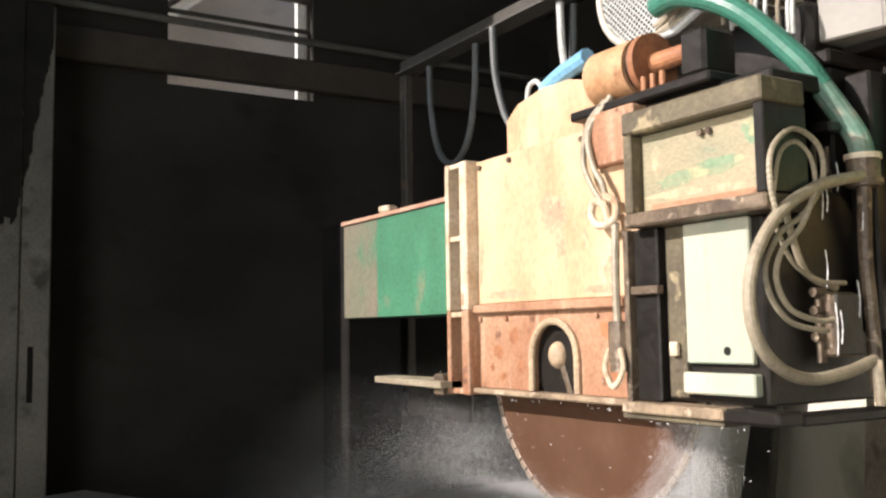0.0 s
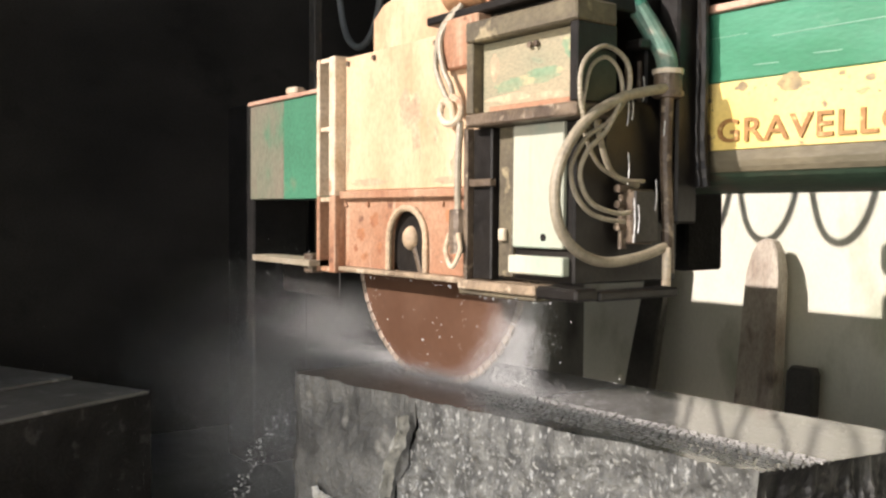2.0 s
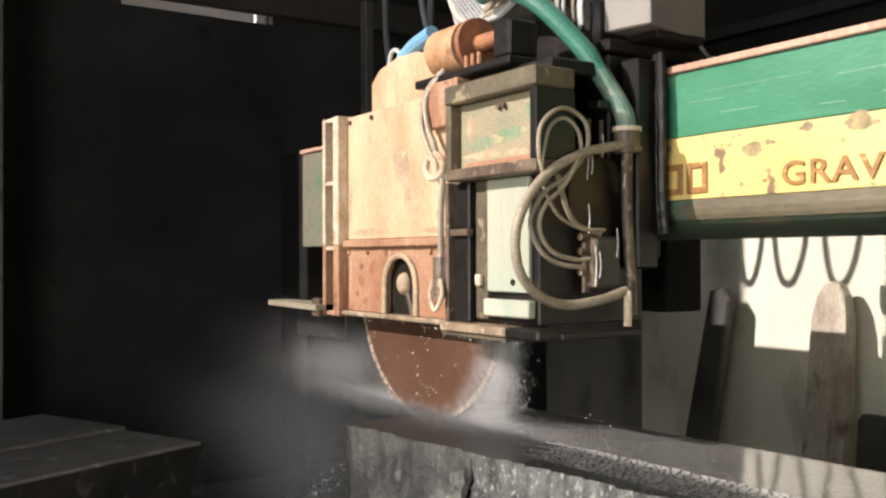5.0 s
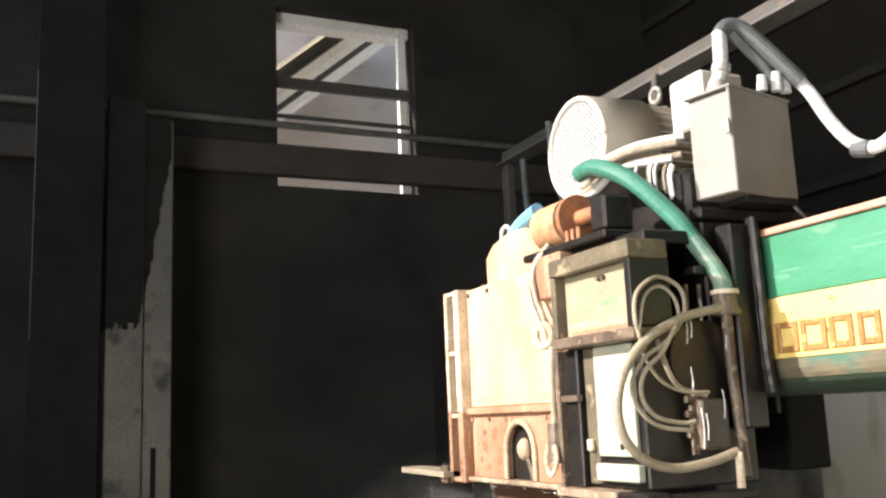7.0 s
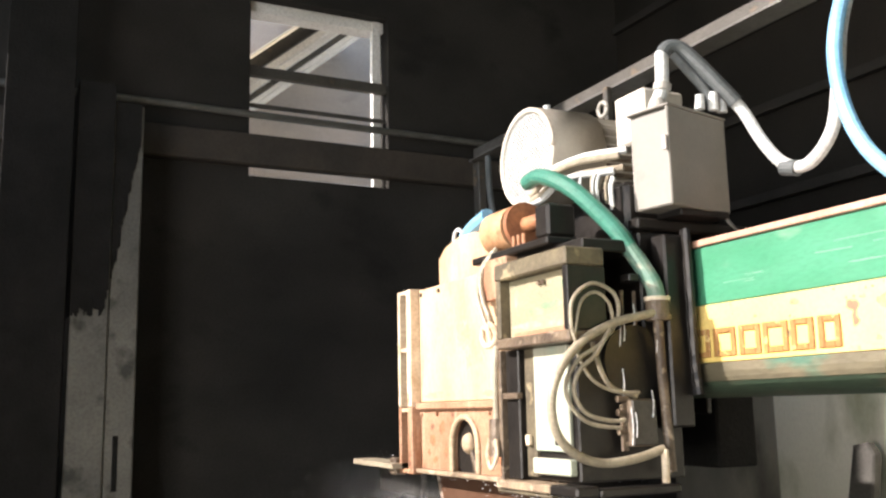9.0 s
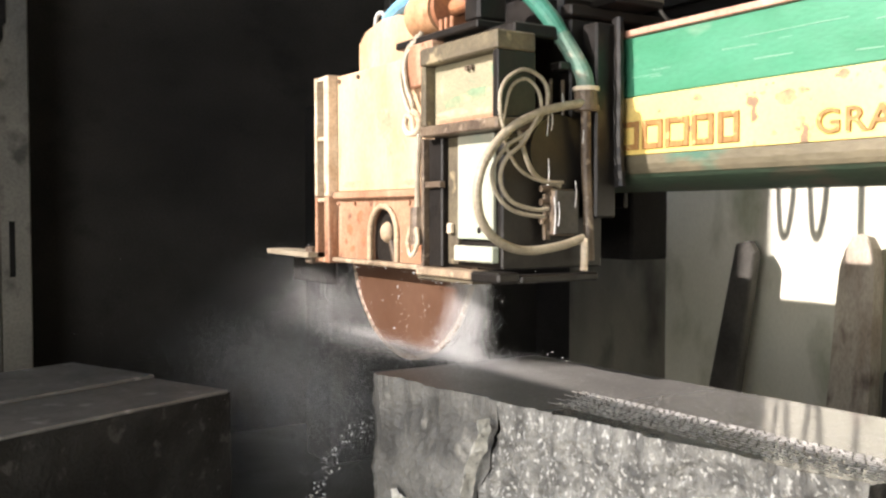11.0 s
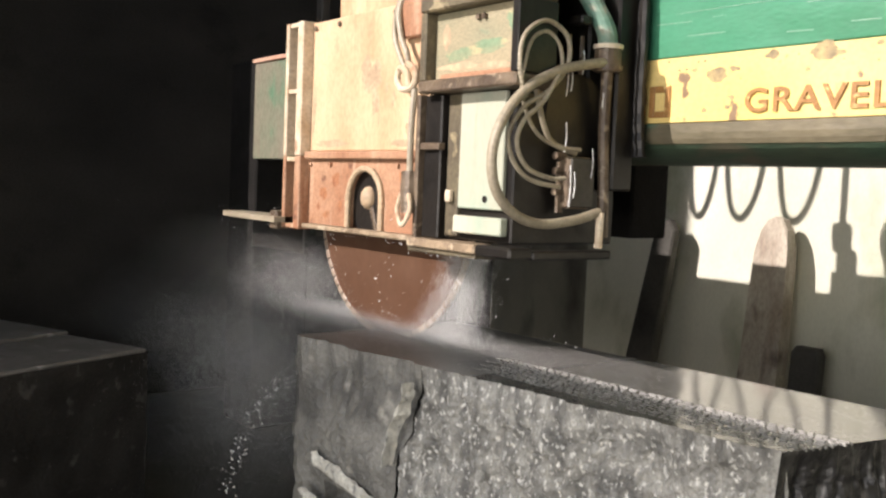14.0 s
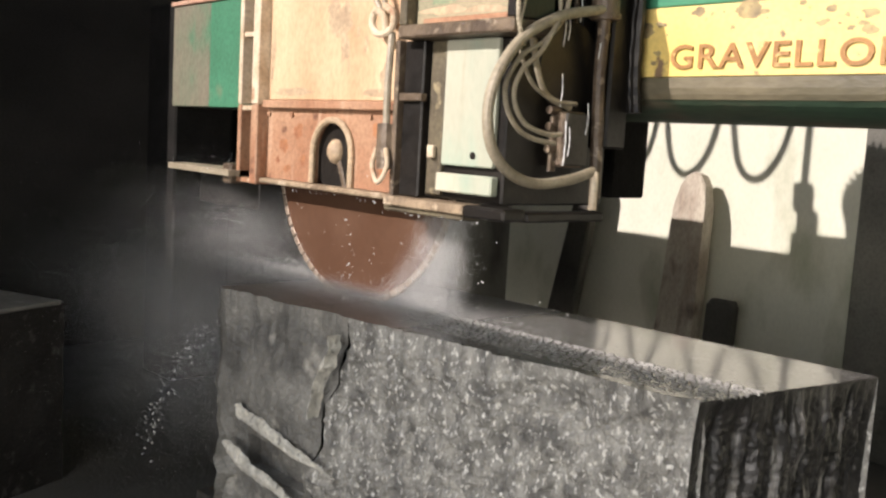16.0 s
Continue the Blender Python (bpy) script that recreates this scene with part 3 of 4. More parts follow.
    w = part("wing_bar", bm, M_HOSE_CREAM, c, "mud-grey flat bar reaching out beside the guard")
    part("clamp", box((-0.67, -0.60), (-0.57, -0.50), (1.345, 1.43), 0.008), M_SLUDGE, w)
    part("splash_flap", box((-1.14, -0.60), (-0.425, -0.415), (1.23, 1.376), 0.003), M_BLACK, c, "hanging black rubber splash flap")
    # steel cabinet frame beside the guard
    bx = part("frame_box", box((0.557, 1.011), (-0.555, -0.44), (1.942, 2.175), 0.004), M_GREENCREAM, c, "green and cream painted panel in a steel frame")
    part("frame_rail", box((0.522, 1.045), (-0.605, -0.43), (2.177, 2.245), 0.006), M_OLIVE, bx)
    part("frame_rail", box((0.522, 1.045), (-0.605, -0.43), (1.898, 1.940), 0.006), M_SLUDGE, bx)
    part("frame_stile", box((0.522, 0.556), (-0.60, -0.43), (1.941, 2.176), 0.004), M_OLIVE, bx)
    part("frame_stile", box((1.012, 1.045), (-0.60, -0.43), (1.941, 2.176), 0.004), M_BLACK, bx)
    part("lip", box((0.60, 1.00), (-0.565, -0.54), (1.941, 1.962), 0.004), M_RUST, bx)
    for x in (0.80, 0.83):
        part("bolt", cyl((x, -0.57, 2.14), (x, -0.55, 2.14), 0.010, n=8), M_SLUDGE, bx)
    # dark column and white panel below
    part("column", box((0.502, 0.60), (-0.55, -0.30), (1.385, 1.896), 0.005), M_BLACK, c)
    part("column_edge", box((0.480, 0.501), (-0.575, -0.50), (1.36, 1.897), 0.003), M_SLUDGE, c)
    part("cross_tie", box((0.503, 0.615), (-0.57, -0.54), (1.70, 1.725), 0.003), M_SLUDGE, c)
    pn = part("door_panel", box((0.690, 0.925), (-0.535, -0.515), (1.50, 1.895), 0.004), M_WHITE, c, "chalky white sheet panel with green stains")
    part("panel_edge", box((0.615, 0.685), (-0.53, -0.50), (1.40, 1.895), 0.004), M_OLIVE, pn)
    part("hole", cyl((0.84, -0.538, 1.535), (0.84, -0.53, 1.535), 0.012, n=10), M_BLACK, pn)
    part("panel_tab", box((0.635, 0.665), (-0.55, -0.533), (1.52, 1.56), 0.003), M_PALE, pn)
    part("kick_plate", box((0.685, 0.94), (-0.55, -0.515), (1.415, 1.475), 0.005), M_WHITE, c, "white kick plate under the panel")
    part("body", box((0.502, 0.955), (-0.514, -0.03), (1.39, 1.896), 0.006), M_BLACK, c, "wet black gearbox body")
    # bottom frame
    part("bottom_rail", box((0.482, 0.87), (-0.60, -0.50), (1.352, 1.384), 0.005), M_LEDGE, c, "tan sludge-caked bottom rail")
    part("bottom_rail", box((0.872, 1.05), (-0.60, -0.50), (1.348, 1.386), 0.008), M_BLACK, c, "wet black end of the bottom rail")
    part("bottom_lip", box((0.47, 0.86), (-0.585, -0.50), (1.334, 1.351), 0.004), M_OLIVE, c)
    part("side_rail", box((0.98, 1.05), (-0.498, -0.13), (1.345, 1.375), 0.006), M_BLACK, c)
    part("back_rail", box((-0.62, 0.45), (-0.30, -0.18), (1.33, 1.384), 0.006), M_BLACK, c)
    # worn patches in the paint
    for k, (x, z, w, h) in enumerate(((0.06, 1.99, 0.15, 0.13), (0.09, 1.90, 0.05, 0.14), (0.02, 2.05, 0.07, 0.06), (0.22, 1.90, 0.03, 0.06), (0.24, 1.98, 0.025, 0.035), (-0.22, 1.735, 0.30, 0.03), (0.30, 1.73, 0.16, 0.026), (-0.40, 1.90, 0.03, 0.22), (0.33, 1.78, 0.04, 0.09), (0.12, 1.83, 0.018, 0.05), (0.085, 1.845, 0.012, 0.07), (0.26, 1.86, 0.014, 0.03), (0.17, 1.95, 0.016, 0.04))):
        blotch(c, x, z, w, h, -0.500, k, M_SCUFF)
    for k, (x, z, w, h) in enumerate(((-0.30, 1.52, 0.06, 0.05), (-0.34, 1.46, 0.03, 0.03), (-0.20, 1.58, 0.07, 0.05), (-0.27, 1.43, 0.05, 0.03), (0.30, 1.60, 0.05, 0.05), (0.34, 1.47, 0.04, 0.05), (-0.16, 1.47, 0.03, 0.04))):
        blotch(c, x, z, w, h, -0.500, 20 + k, M_ORANGE)
    for k, (x, z, w, h) in enumerate(((0.79, 2.035, 0.30, 0.035), (0.86, 2.05, 0.16, 0.03), (0.68, 2.02, 0.12, 0.03), (0.97, 2.12, 0.06, 0.08))):
        blotch(c, x, z, w, h, -0.555, 40 + k, M_GREENSTAIN)
    for k, (x, z, w, h) in enumerate(((0.70, 1.985, 0.20, 0.028), (0.88, 1.978, 0.18, 0.022), (0.62, 2.09, 0.04, 0.09))):
        blotch(c, x, z, w, h, -0.555, 48 + k, M_SCUFF)
    # small fixings on the guard
    for x in (-0.40, -0.2, 0.22, 0.40):
        part("bolt", cyl((x, -0.51, 2.235), (x, -0.501, 2.235), 0.011, n=8), M_SLUDGE, c)
    for x in (-0.41, -0.24, 0.27, 0.41):
        part("bolt", cyl((x, -0.51, 1.645), (x, -0.501, 1.645), 0.010, n=8), M_RUST, c)
    # what hangs behind and rides on the beam
    part("rear_box", box((-0.55, 0.60), (0.47, 0.70), (1.385, 1.86), 0.01), M_TAR, c, "black rear cover behind the beam")
    part("rear_plate", box((-0.15, 0.58), (0.44, 0.468), (1.62, 2.45), 0.006), M_BLACK, c)
    arm = part("tow_arm", box((-0.115, -0.075), (0.47, 0.51), (2.56, 3.37), 0.006), M_STEELDARK, c, "slim arm that tows the hanging hoses")
    part("arm_clamp", box((-0.15, -0.035), (0.445, 0.535), (2.57, 2.70), 0.008), M_BLACK, arm)
    part("arm_foot", box((-0.12, 0.0), (0.42, 0.50), (2.30, 2.568), 0.008), M_BLACK, arm)
    part("saddle", box((-0.15, 0.95), (-0.19, 0.435), (2.353, 2.40), 0.008), M_BLACK, c)
    part("saddle_front", box((-0.5, 0.95), (-0.19, -0.03), (1.64, 2.343), 0.008), M_BLACK, c)
    part("drip_guard", box((0.957, 1.04), (-0.14, -0.035), (1.58, 2.32), 0.008), M_BLACK, c)
    return c


def carriage_top(c):
    # main motor, axis across the beam
    cx, cz = 0.31, 2.79
    # Core is dark so the gaps between the cream fins look shaded
    m = part("motor", cyl((cx, -0.12, cz), (cx, 0.30, cz), 0.175, n=32), M_SLUDGE, c, "dusty cream finned electric motor")
    bm = bmesh.new()
    add_cyl(bm, (cx, -0.29, cz), (cx, -0.02, cz), 0.232, 0.242, 40)
    bmesh.ops.delete(bm, geom=[f for f in bm.faces if f.normal.y < -0.9], context="FACES_ONLY")
    part("fan_cowl", bm, M_MOTOR, m, "", True)
    bm = bmesh.new()
    torus_arc(bm, cx, cz, -0.29, 0.220, 0.014, 0, math.tau, 32)
    part("cowl_rim", bm, M_MOTOR, m, "", True)
    part("fan", cyl((cx, -0.262, cz), (cx, -0.25, cz), 0.215, n=32), M_STEELDARK, m)
    bm = bmesh.new()
    for k in range(-13, 14):
        u = k * 0.0165
        h = math.sqrt(max(0.0, 0.218 ** 2 - u * u))
        for q in (1, -1):
            # two crossed sets of thin guard wires
            d, nrm = Vector((math.cos(0.785 * q), 0, math.sin(0.785 * q))), Vector((-math.sin(0.785 * q), 0, math.cos(0.785 * q)))
            p = Vector((cx, -0.288, cz)) + nrm * u
            add_cyl(bm, p - d * h, p + d * h, 0.0030, n=5)
    part("fan_grille", bm, M_HOSE_WHITE, m, "wire mesh fan grille")
    for i in range(34):
        a = i * math.tau / 34
        bm = bmesh.new()
        add_box(bm, (0.165, 0.226), (-0.01, 0.27), (-0.0035, 0.0035), 0, Matrix.Translation((cx, 0, cz)) @ Matrix.Rotation(-a, 4, "Y"))
        part("fin", bm, M_MOTOR, m)
    bm = bmesh.new()
    torus_arc(bm, cx + 0.16, cz + 0.225, 0.03, 0.033, 0.010, 0, math.tau, 14)
    part("lifting_eye", bm, M_GREY, m, "cream lifting eye", True)
    part("terminal_box", box((cx + 0.36, cx + 0.56), (-0.06, 0.16), (2.76, 2.985), 0.012), M_MOTOR, m, "pale terminal box")
    part("motor_foot", box((cx - 0.18, cx + 0.2), (-0.02, 0.25), (2.40, 2.63), 0.01), M_STEELDARK, c)
    # control cabinet
    q = Matrix.Translation((1.012, 0.22, 0)) @ Matrix.Rotation(math.radians(12), 4, "Z") @ Matrix.Translation((-1.075, -0.22, 0))
    k = part("control_cabinet", box((0.885, 1.075), (-0.13, 0.22), (2.43, 2.82), 0.006, q), M_CABINET, c, "pale grey sheet-steel control cabinet")
    part("cabinet_door", box((1.077, 1.092), (-0.150, 0.225), (2.425, 2.821), 0.004, q), M_CABINET, k)
    part("latch", box((1.07, 1.09), (-0.168, -0.156), (2.64, 2.70), 0.003, q), M_GREY, k)
    part("cabinet_roof", box((0.880, 1.096), (-0.150, 0.232), (2.822, 2.832), 0.003, q), M_CABINET, k)
    part("bracket", box((0.88, 1.05), (-0.05, 0.2), (2.402, 2.428), 0.003), M_BLACK, c)
    part("hook", tube([(1.0, 0.20, 2.44), (1.02, 0.24, 2.38), (1.03, 0.30, 2.34), (1.05, 0.33, 2.36)], 0.008, 6, 4), M_STEELGREY, c)
    # cable riser with elbow
    part("cable_riser", tube([(0.955, -0.06, 2.832), (0.957, -0.055, 2.89), (0.965, -0.04, 2.94), (0.968, -0.035, 3.0), (0.968, -0.03, 3.10)], 0.029, 12, 5), M_HOSE_WHITE, c, "white plastic cable riser with elbow")
    part("riser_cone", cyl((0.955, -0.06, 2.833), (0.956, -0.058, 2.90), 0.05, 0.03, 16), M_GREY, c)
    part("riser_cuff", cyl((0.966, -0.04, 2.935), (0.968, -0.035, 2.965), 0.037, n=14), M_GREY, c)
    part("hose_sleeve", tube([(0.968, -0.03, 3.09), (0.975, 0.0, 3.125), (0.995, 0.05, 3.12), (1.03, 0.11, 3.05), (1.07, 0.17, 2.96), (1.10, 0.23, 2.88)], 0.031, 12, 6), M_HOSE_DARK, c, "dark rubber hose sleeve")
    part("sleeve_branch", tube([(0.98, 0.02, 3.10), (1.0, 0.09, 3.02), (1.02, 0.14, 2.95), (1.03, 0.17, 2.87)], 0.022, 10, 5), M_HOSE_DARK, c)
    for i, (x, y) in enumerate(((1.04, 0.09), (1.055, 0.15), (1.05, 0.20))):
        part("cable_gland", cyl((x, y, 2.85), (x + 0.004, y, 2.91 + 0.015 * i), 0.022, 0.017, 12), M_HOSE_WHITE, k)
    for i, (dy, dz) in enumerate(((0, 0), (0.04, 0.03), (0.02, -0.05), (-0.03, -0.07))):
        part("motor_cable", tube([(0.78, -0.13 + dy, 2.70 + dz), (0.62, -0.26 + dy, 2.69 + dz), (0.50, -0.33, 2.63 + dz), (0.44, -0.36, 2.575 + dz * 0.5)], 0.016, 8, 6), M_HOSE_WHITE if i % 2 else M_HOSE_CREAM, c)
    for i in range(9):
        x, y = 0.60 + 0.035 * i + 0.01 * (i % 2), -0.215 - 0.012 * (i % 3)
        part("cable_stub", tube([(x, y, 2.665 - 0.012 * i), (x + 0.012, y - 0.025, 2.62 - 0.012 * i), (x + 0.004, y - 0.015, 2.56 - 0.014 * i - 0.02 * (i % 2))], 0.007, 8, 4), M_HOSE_WHITE if i % 3 else M_HOSE_CREAM, c)
    # drum with its shaft
    d = part("belt_drum", cyl((0.25, -0.42, 2.435), (0.44, -0.42, 2.435), 0.098, n=72), M_DRUM, c, "rusty orange drum on a short shaft")
    part("drum_groove", cyl((0.441, -0.42, 2.435), (0.465, -0.42, 2.435), 0.084, n=28), M_BLACK, d)
    part("drum_face", cyl((0.466, -0.42, 2.435), (0.492, -0.42, 2.435), 0.100, n=72), M_ORANGE, d)
    part("shaft", cyl((0.493, -0.42, 2.435), (0.65, -0.42, 2.435), 0.034, 0.030, 16), M_ORANGE, d)
    part("bearing_block", box((0.65, 0.75), (-0.48, -0.34), (2.34, 2.48), 0.012), M_BLACK, c)
    for x in (0.52, 0.56, 0.60):
        part("stud", cyl((x, -0.50, 2.33), (x, -0.50, 2.375), 0.010, n=8), M_ORANGE, c)
    part("drum_bracket", box((0.18, 0.80), (-0.52, -0.28), (2.298, 2.33), 0.006), M_BLACK, c)
    part("pedestal", box((0.50, 0.98), (-0.48, -0.22), (2.247, 2.296), 0.006), M_BLACK, c)
    part("gear_cover", box((0.50, 0.90), (-0.20, -0.03), (2.298, 2.56), 0.02), M_BLACK, c)
    part("step_bracket", box((0.30, 0.50), (-0.535, -0.25), (2.12, 2.297), 0.006), M_RUST, c)
    # small blue sleeve and loop on the hood
    part("blue_sleeve", tube([(-0.10, -0.40, 2.49), (0.02, -0.42, 2.515), (0.18, -0.43, 2.54)], 0.032, 10, 4), M_HOSE_BLUE, c, "short blue plastic sleeve")
    part("hose_loop", tube([(-0.08, -0.41, 2.47), (-0.14, -0.41, 2.53), (-0.19, -0.41, 2.52), (-0.20, -0.41, 2.46), (-0.17, -0.41, 2.45)], 0.010, 8, 5), M_HOSE_WHITE, c)


def carriage_hoses(c):
    part("water_hose", tube([(0.48, -0.40, 2.625), (0.60, -0.40, 2.625), (0.78, -0.37, 2.53), (0.92, -0.29, 2.36), (0.965, -0.25, 2.27)], 0.035, 14, 8), M_HOSE_GREEN, c, "thick green rubber water hose")
    part("hose_end", tube([(0.96, -0.255, 2.28), (0.995, -0.22, 2.20), (1.03, -0.195, 2.12), (1.04, -0.19, 2.06)], 0.034, 14, 6), M_HOSE_MUD, c, "mud-caked lower end of the green hose")
    v = part("valve", cyl((1.04, -0.19, 1.98), (1.04, -0.19, 2.07), 0.045, n=16), M_SLUDGE, c, "muddy hose coupling")
    part("clamp", cyl((1.04, -0.19, 2.055), (1.04, -0.19, 2.07), 0.05, n=16), M_PALE, v)
    part("clamp", cyl((1.04, -0.19, 1.985), (1.04, -0.19, 2.0), 0.051, n=16), M_SLUDGE, v)
    part("down_pipe", tube([(1.04, -0.19, 1.99), (1.02, -0.17, 1.8), (1.02, -0.16, 1.62), (1.02, -0.15, 1.42)], 0.020, 10, 5), M_SLUDGE, c)
    part("return_hose", tube([(1.05, -0.20, 2.01), (1.06, -0.268, 1.998), (1.06, -0.42, 1.962), (1.06, -0.566, 1.889), (1.06, -0.66, 1.787), (1.06, -0.697, 1.679), (1.06, -0.677, 1.571), (1.06, -0.599, 1.497), (1.06, -0.482, 1.465), (1.06, -0.333, 1.478), (1.06, -0.217, 1.506)], 0.0165, 12, 8), M_HOSE_CREAM, c, "looped mud-grey return hose")
    part("hose_stub", cyl((1.075, -0.225, 1.385), (1.068, -0.217, 1.505), 0.014, n=10), M_PALE, c)
    # coiled armoured cables on the side
    coils = (
        (0.0065, [(-0.302, 1.712), (-0.402, 1.715), (-0.498, 1.752), (-0.556, 1.825), (-0.575, 1.90), (-0.566, 1.972), (-0.539, 2.047), (-0.478, 2.078), (-0.423, 2.044), (-0.405, 1.985), (-0.415, 1.93)]),
        (0.0075, [(-0.568, 1.86), (-0.597, 1.952), (-0.585, 2.05), (-0.50, 2.108), (-0.41, 2.08), (-0.385, 2.018), (-0.41, 1.95), (-0.483, 1.882), (-0.568, 1.835), (-0.630, 1.751), (-0.618, 1.678), (-0.568, 1.623), (-0.50, 1.597), (-0.40, 1.586)]),
        (0.0075, [(-0.43, 1.96), (-0.50, 1.855), (-0.575, 1.795), (-0.606, 1.733), (-0.592, 1.678), (-0.545, 1.635), (-0.45, 1.612), (-0.39, 1.615)]))
    for k, (r, pts) in enumerate(coils):
        part("armoured_cable", tube([(1.045 + k * 0.012, y, z) for y, z in pts], r, 8, 14, 0.10), M_HOSE_CREAM, c, "grey armoured cable coil")
    for k, (y, z0, z1) in enumerate(((-0.37, 1.88, 1.99), (-0.35, 1.90, 1.97), (-0.365, 1.70, 1.80), (-0.335, 1.52, 1.66), (-0.20, 1.86, 1.98), (-0.315, 1.55, 1.64), (-0.30, 1.96, 2.04), (-0.235, 1.62, 1.72))):
        part("water_trickle", tube([(1.035, y, z1), (1.037, y + 0.003, (z0 + z1) / 2), (1.036, y - 0.002, z0)], 0.0020, 6, 4, 0.25), M_WATER, c)
    part("thin_cable", tube([(1.0, -0.49, 2.0), (1.0, -0.46, 1.86), (1.0, -0.40, 1.74), (1.0, -0.28, 1.70)], 0.010, 8, 6), M_HOSE_CREAM, c)
    j = part("junction_box", box((0.958, 1.02), (-0.325, -0.215), (1.515, 1.69), 0.008), M_SLUDGE, c, "muddy grey junction box")
    part("lid", box((1.021, 1.032), (-0.325, -0.215), (1.52, 1.685), 0.004), M_STEELDARK, j)
    for y in (-0.34, -0.325):
        part("terminal", cyl((0.985, y, 1.50), (0.985, y, 1.67), 0.009, n=8), M_SLUDGE, c)
    for z in (1.57, 1.64, 1.69):
        part("gland", cyl((0.985, -0.36, z), (0.985, -0.31, z), 0.013, n=10), M_SLUDGE, c)
    for y in (-0.42, -0.30, -0.24):
        part("drip_rod", cyl((0.965, y, 1.85), (0.965, y, 2.10), 0.008, n=6), M_SLUDGE, c)
    part("gear_housing", cyl((0.80, -0.26, 1.83), (0.975, -0.26, 1.83), 0.14, n=28), M_BLACK, c, "wet black fluted gear housing")
    part("lug", box((0.96, 1.02), (-0.30, -0.25), (2.13, 2.16), 0.005), M_BLACK, c)
    # feed hoses rising to the rail
    f = part("feed_hose", tube([(1.09, 0.215, 2.90), (1.115, 0.26, 2.83), (1.17, 0.29, 2.70), (1.26, 0.30, 2.59), (1.38, 0.30, 2.56), (1.50, 0.30, 2.66), (1.54, 0.31, 2.85), (1.53, 0.36, 3.05), (1.52, 0.45, 3.25), (1.52, 0.52, 3.37)], 0.025, 12, 8), M_HOSE_WHITE, c, "white feed hose in a wide loop")
    part("hose_joint", cyl((1.255, 0.30, 2.573), (1.325, 0.30, 2.555), 0.032, n=14), M_HOSE_DARK, f)
    part("blue_hose", tube([(1.58, 0.52, 3.37), (1.57, 0.36, 3.2), (1.56, 0.28, 2.95), (1.60, 0.26, 2.70), (1.70, 0.26, 2.50), (1.84, 0.28, 2.40), (1.99, 0.32, 2.55), (2.05, 0.42, 2.9), (2.06, 0.52, 3.37)], 0.028, 12, 8), M_HOSE_BLUE, c, "pale blue feed hose in a deep loop")
    # cables hanging in front of the guard
    part("front_cable", tube([(0.34, -0.50, 2.34), (0.29, -0.535, 2.26), (0.27, -0.54, 2.14), (0.32, -0.545, 2.05), (0.36, -0.545, 2.00)], 0.011, 8, 6), M_HOSE_CREAM, c)
    part("front_cable", tube([(0.37, -0.50, 2.35), (0.30, -0.54, 2.24), (0.33, -0.55, 2.12), (0.37, -0.55, 2.06), (0.38, -0.545, 2.0)], 0.011, 8, 6), M_HOSE_CREAM, c)
    part("cable_knot", tube([(0.38, -0.55, 2.02), (0.43, -0.55, 1.99), (0.42, -0.55, 1.94), (0.36, -0.555, 1.925), (0.315, -0.55, 1.96), (0.33, -0.55, 2.005), (0.39, -0.56, 1.985), (0.40, -0.555, 1.935)], 0.013, 8, 5), M_PALE, c, "knotted loop of pale cable")
    part("front_cable", tube([(0.415, -0.54, 1.93), (0.425, -0.555, 1.80), (0.43, -0.56, 1.70), (0.44, -0.565, 1.60)], 0.013, 8, 5), M_HOSE_CREAM, c)
    part("plug", tube([(0.445, -0.565, 1.62), (0.45, -0.57, 1.55), (0.455, -0.57, 1.47)], 0.034, 12, 3), M_SLUDGE, c, "muddy hanging cable plug")
    part("plug_loop", tube([(0.425, -0.59, 1.54), (0.41, -0.595, 1.48), (0.45, -0.60, 1.425), (0.49, -0.595, 1.48), (0.475, -0.59, 1.54)], 0.009, 8, 5), M_PALE, c)
    # black hanging rubber at the beam side
    for y, x in ((-0.03, 1.03), (-0.045, 1.06)):
        part("hanging_cable", tube([(x, y, 2.34), (x + 0.01, y - 0.005, 2.1), (x + 0.005, y, 1.85), (x + 0.02, y, 1.70)], 0.018, 8, 5, 0.12), M_BLACK, c)


saw = carriage()
blade = saw_blade(saw)
carriage_top(saw)
carriage_hoses(saw)


# ---- granite block under the blade, on its trolley ----
def rough_grid(bm, f, nu, nv, mat_i=0):
    """A sheet of quads over f(u, v) in the unit square."""
    g = [[bm.verts.new(f(i / nu, j / nv)) for j in range(nv + 1)] for i in range(nu + 1)]
    for i in range(nu):
        for j in range(nv):
            bm.faces.new((g[i][j], g[i + 1][j], g[i + 1][j + 1], g[i][j + 1])).material_index = mat_i


ZT = 0.975
# corners of the block's top: front-left, front-right, back-right, back-left
BFL, BFR, BBR, BBL = Vector((2.10, -0.80)), Vector((4.06, -0.56)), Vector((4.17, 0.20)), Vector((2.04, 0.05))


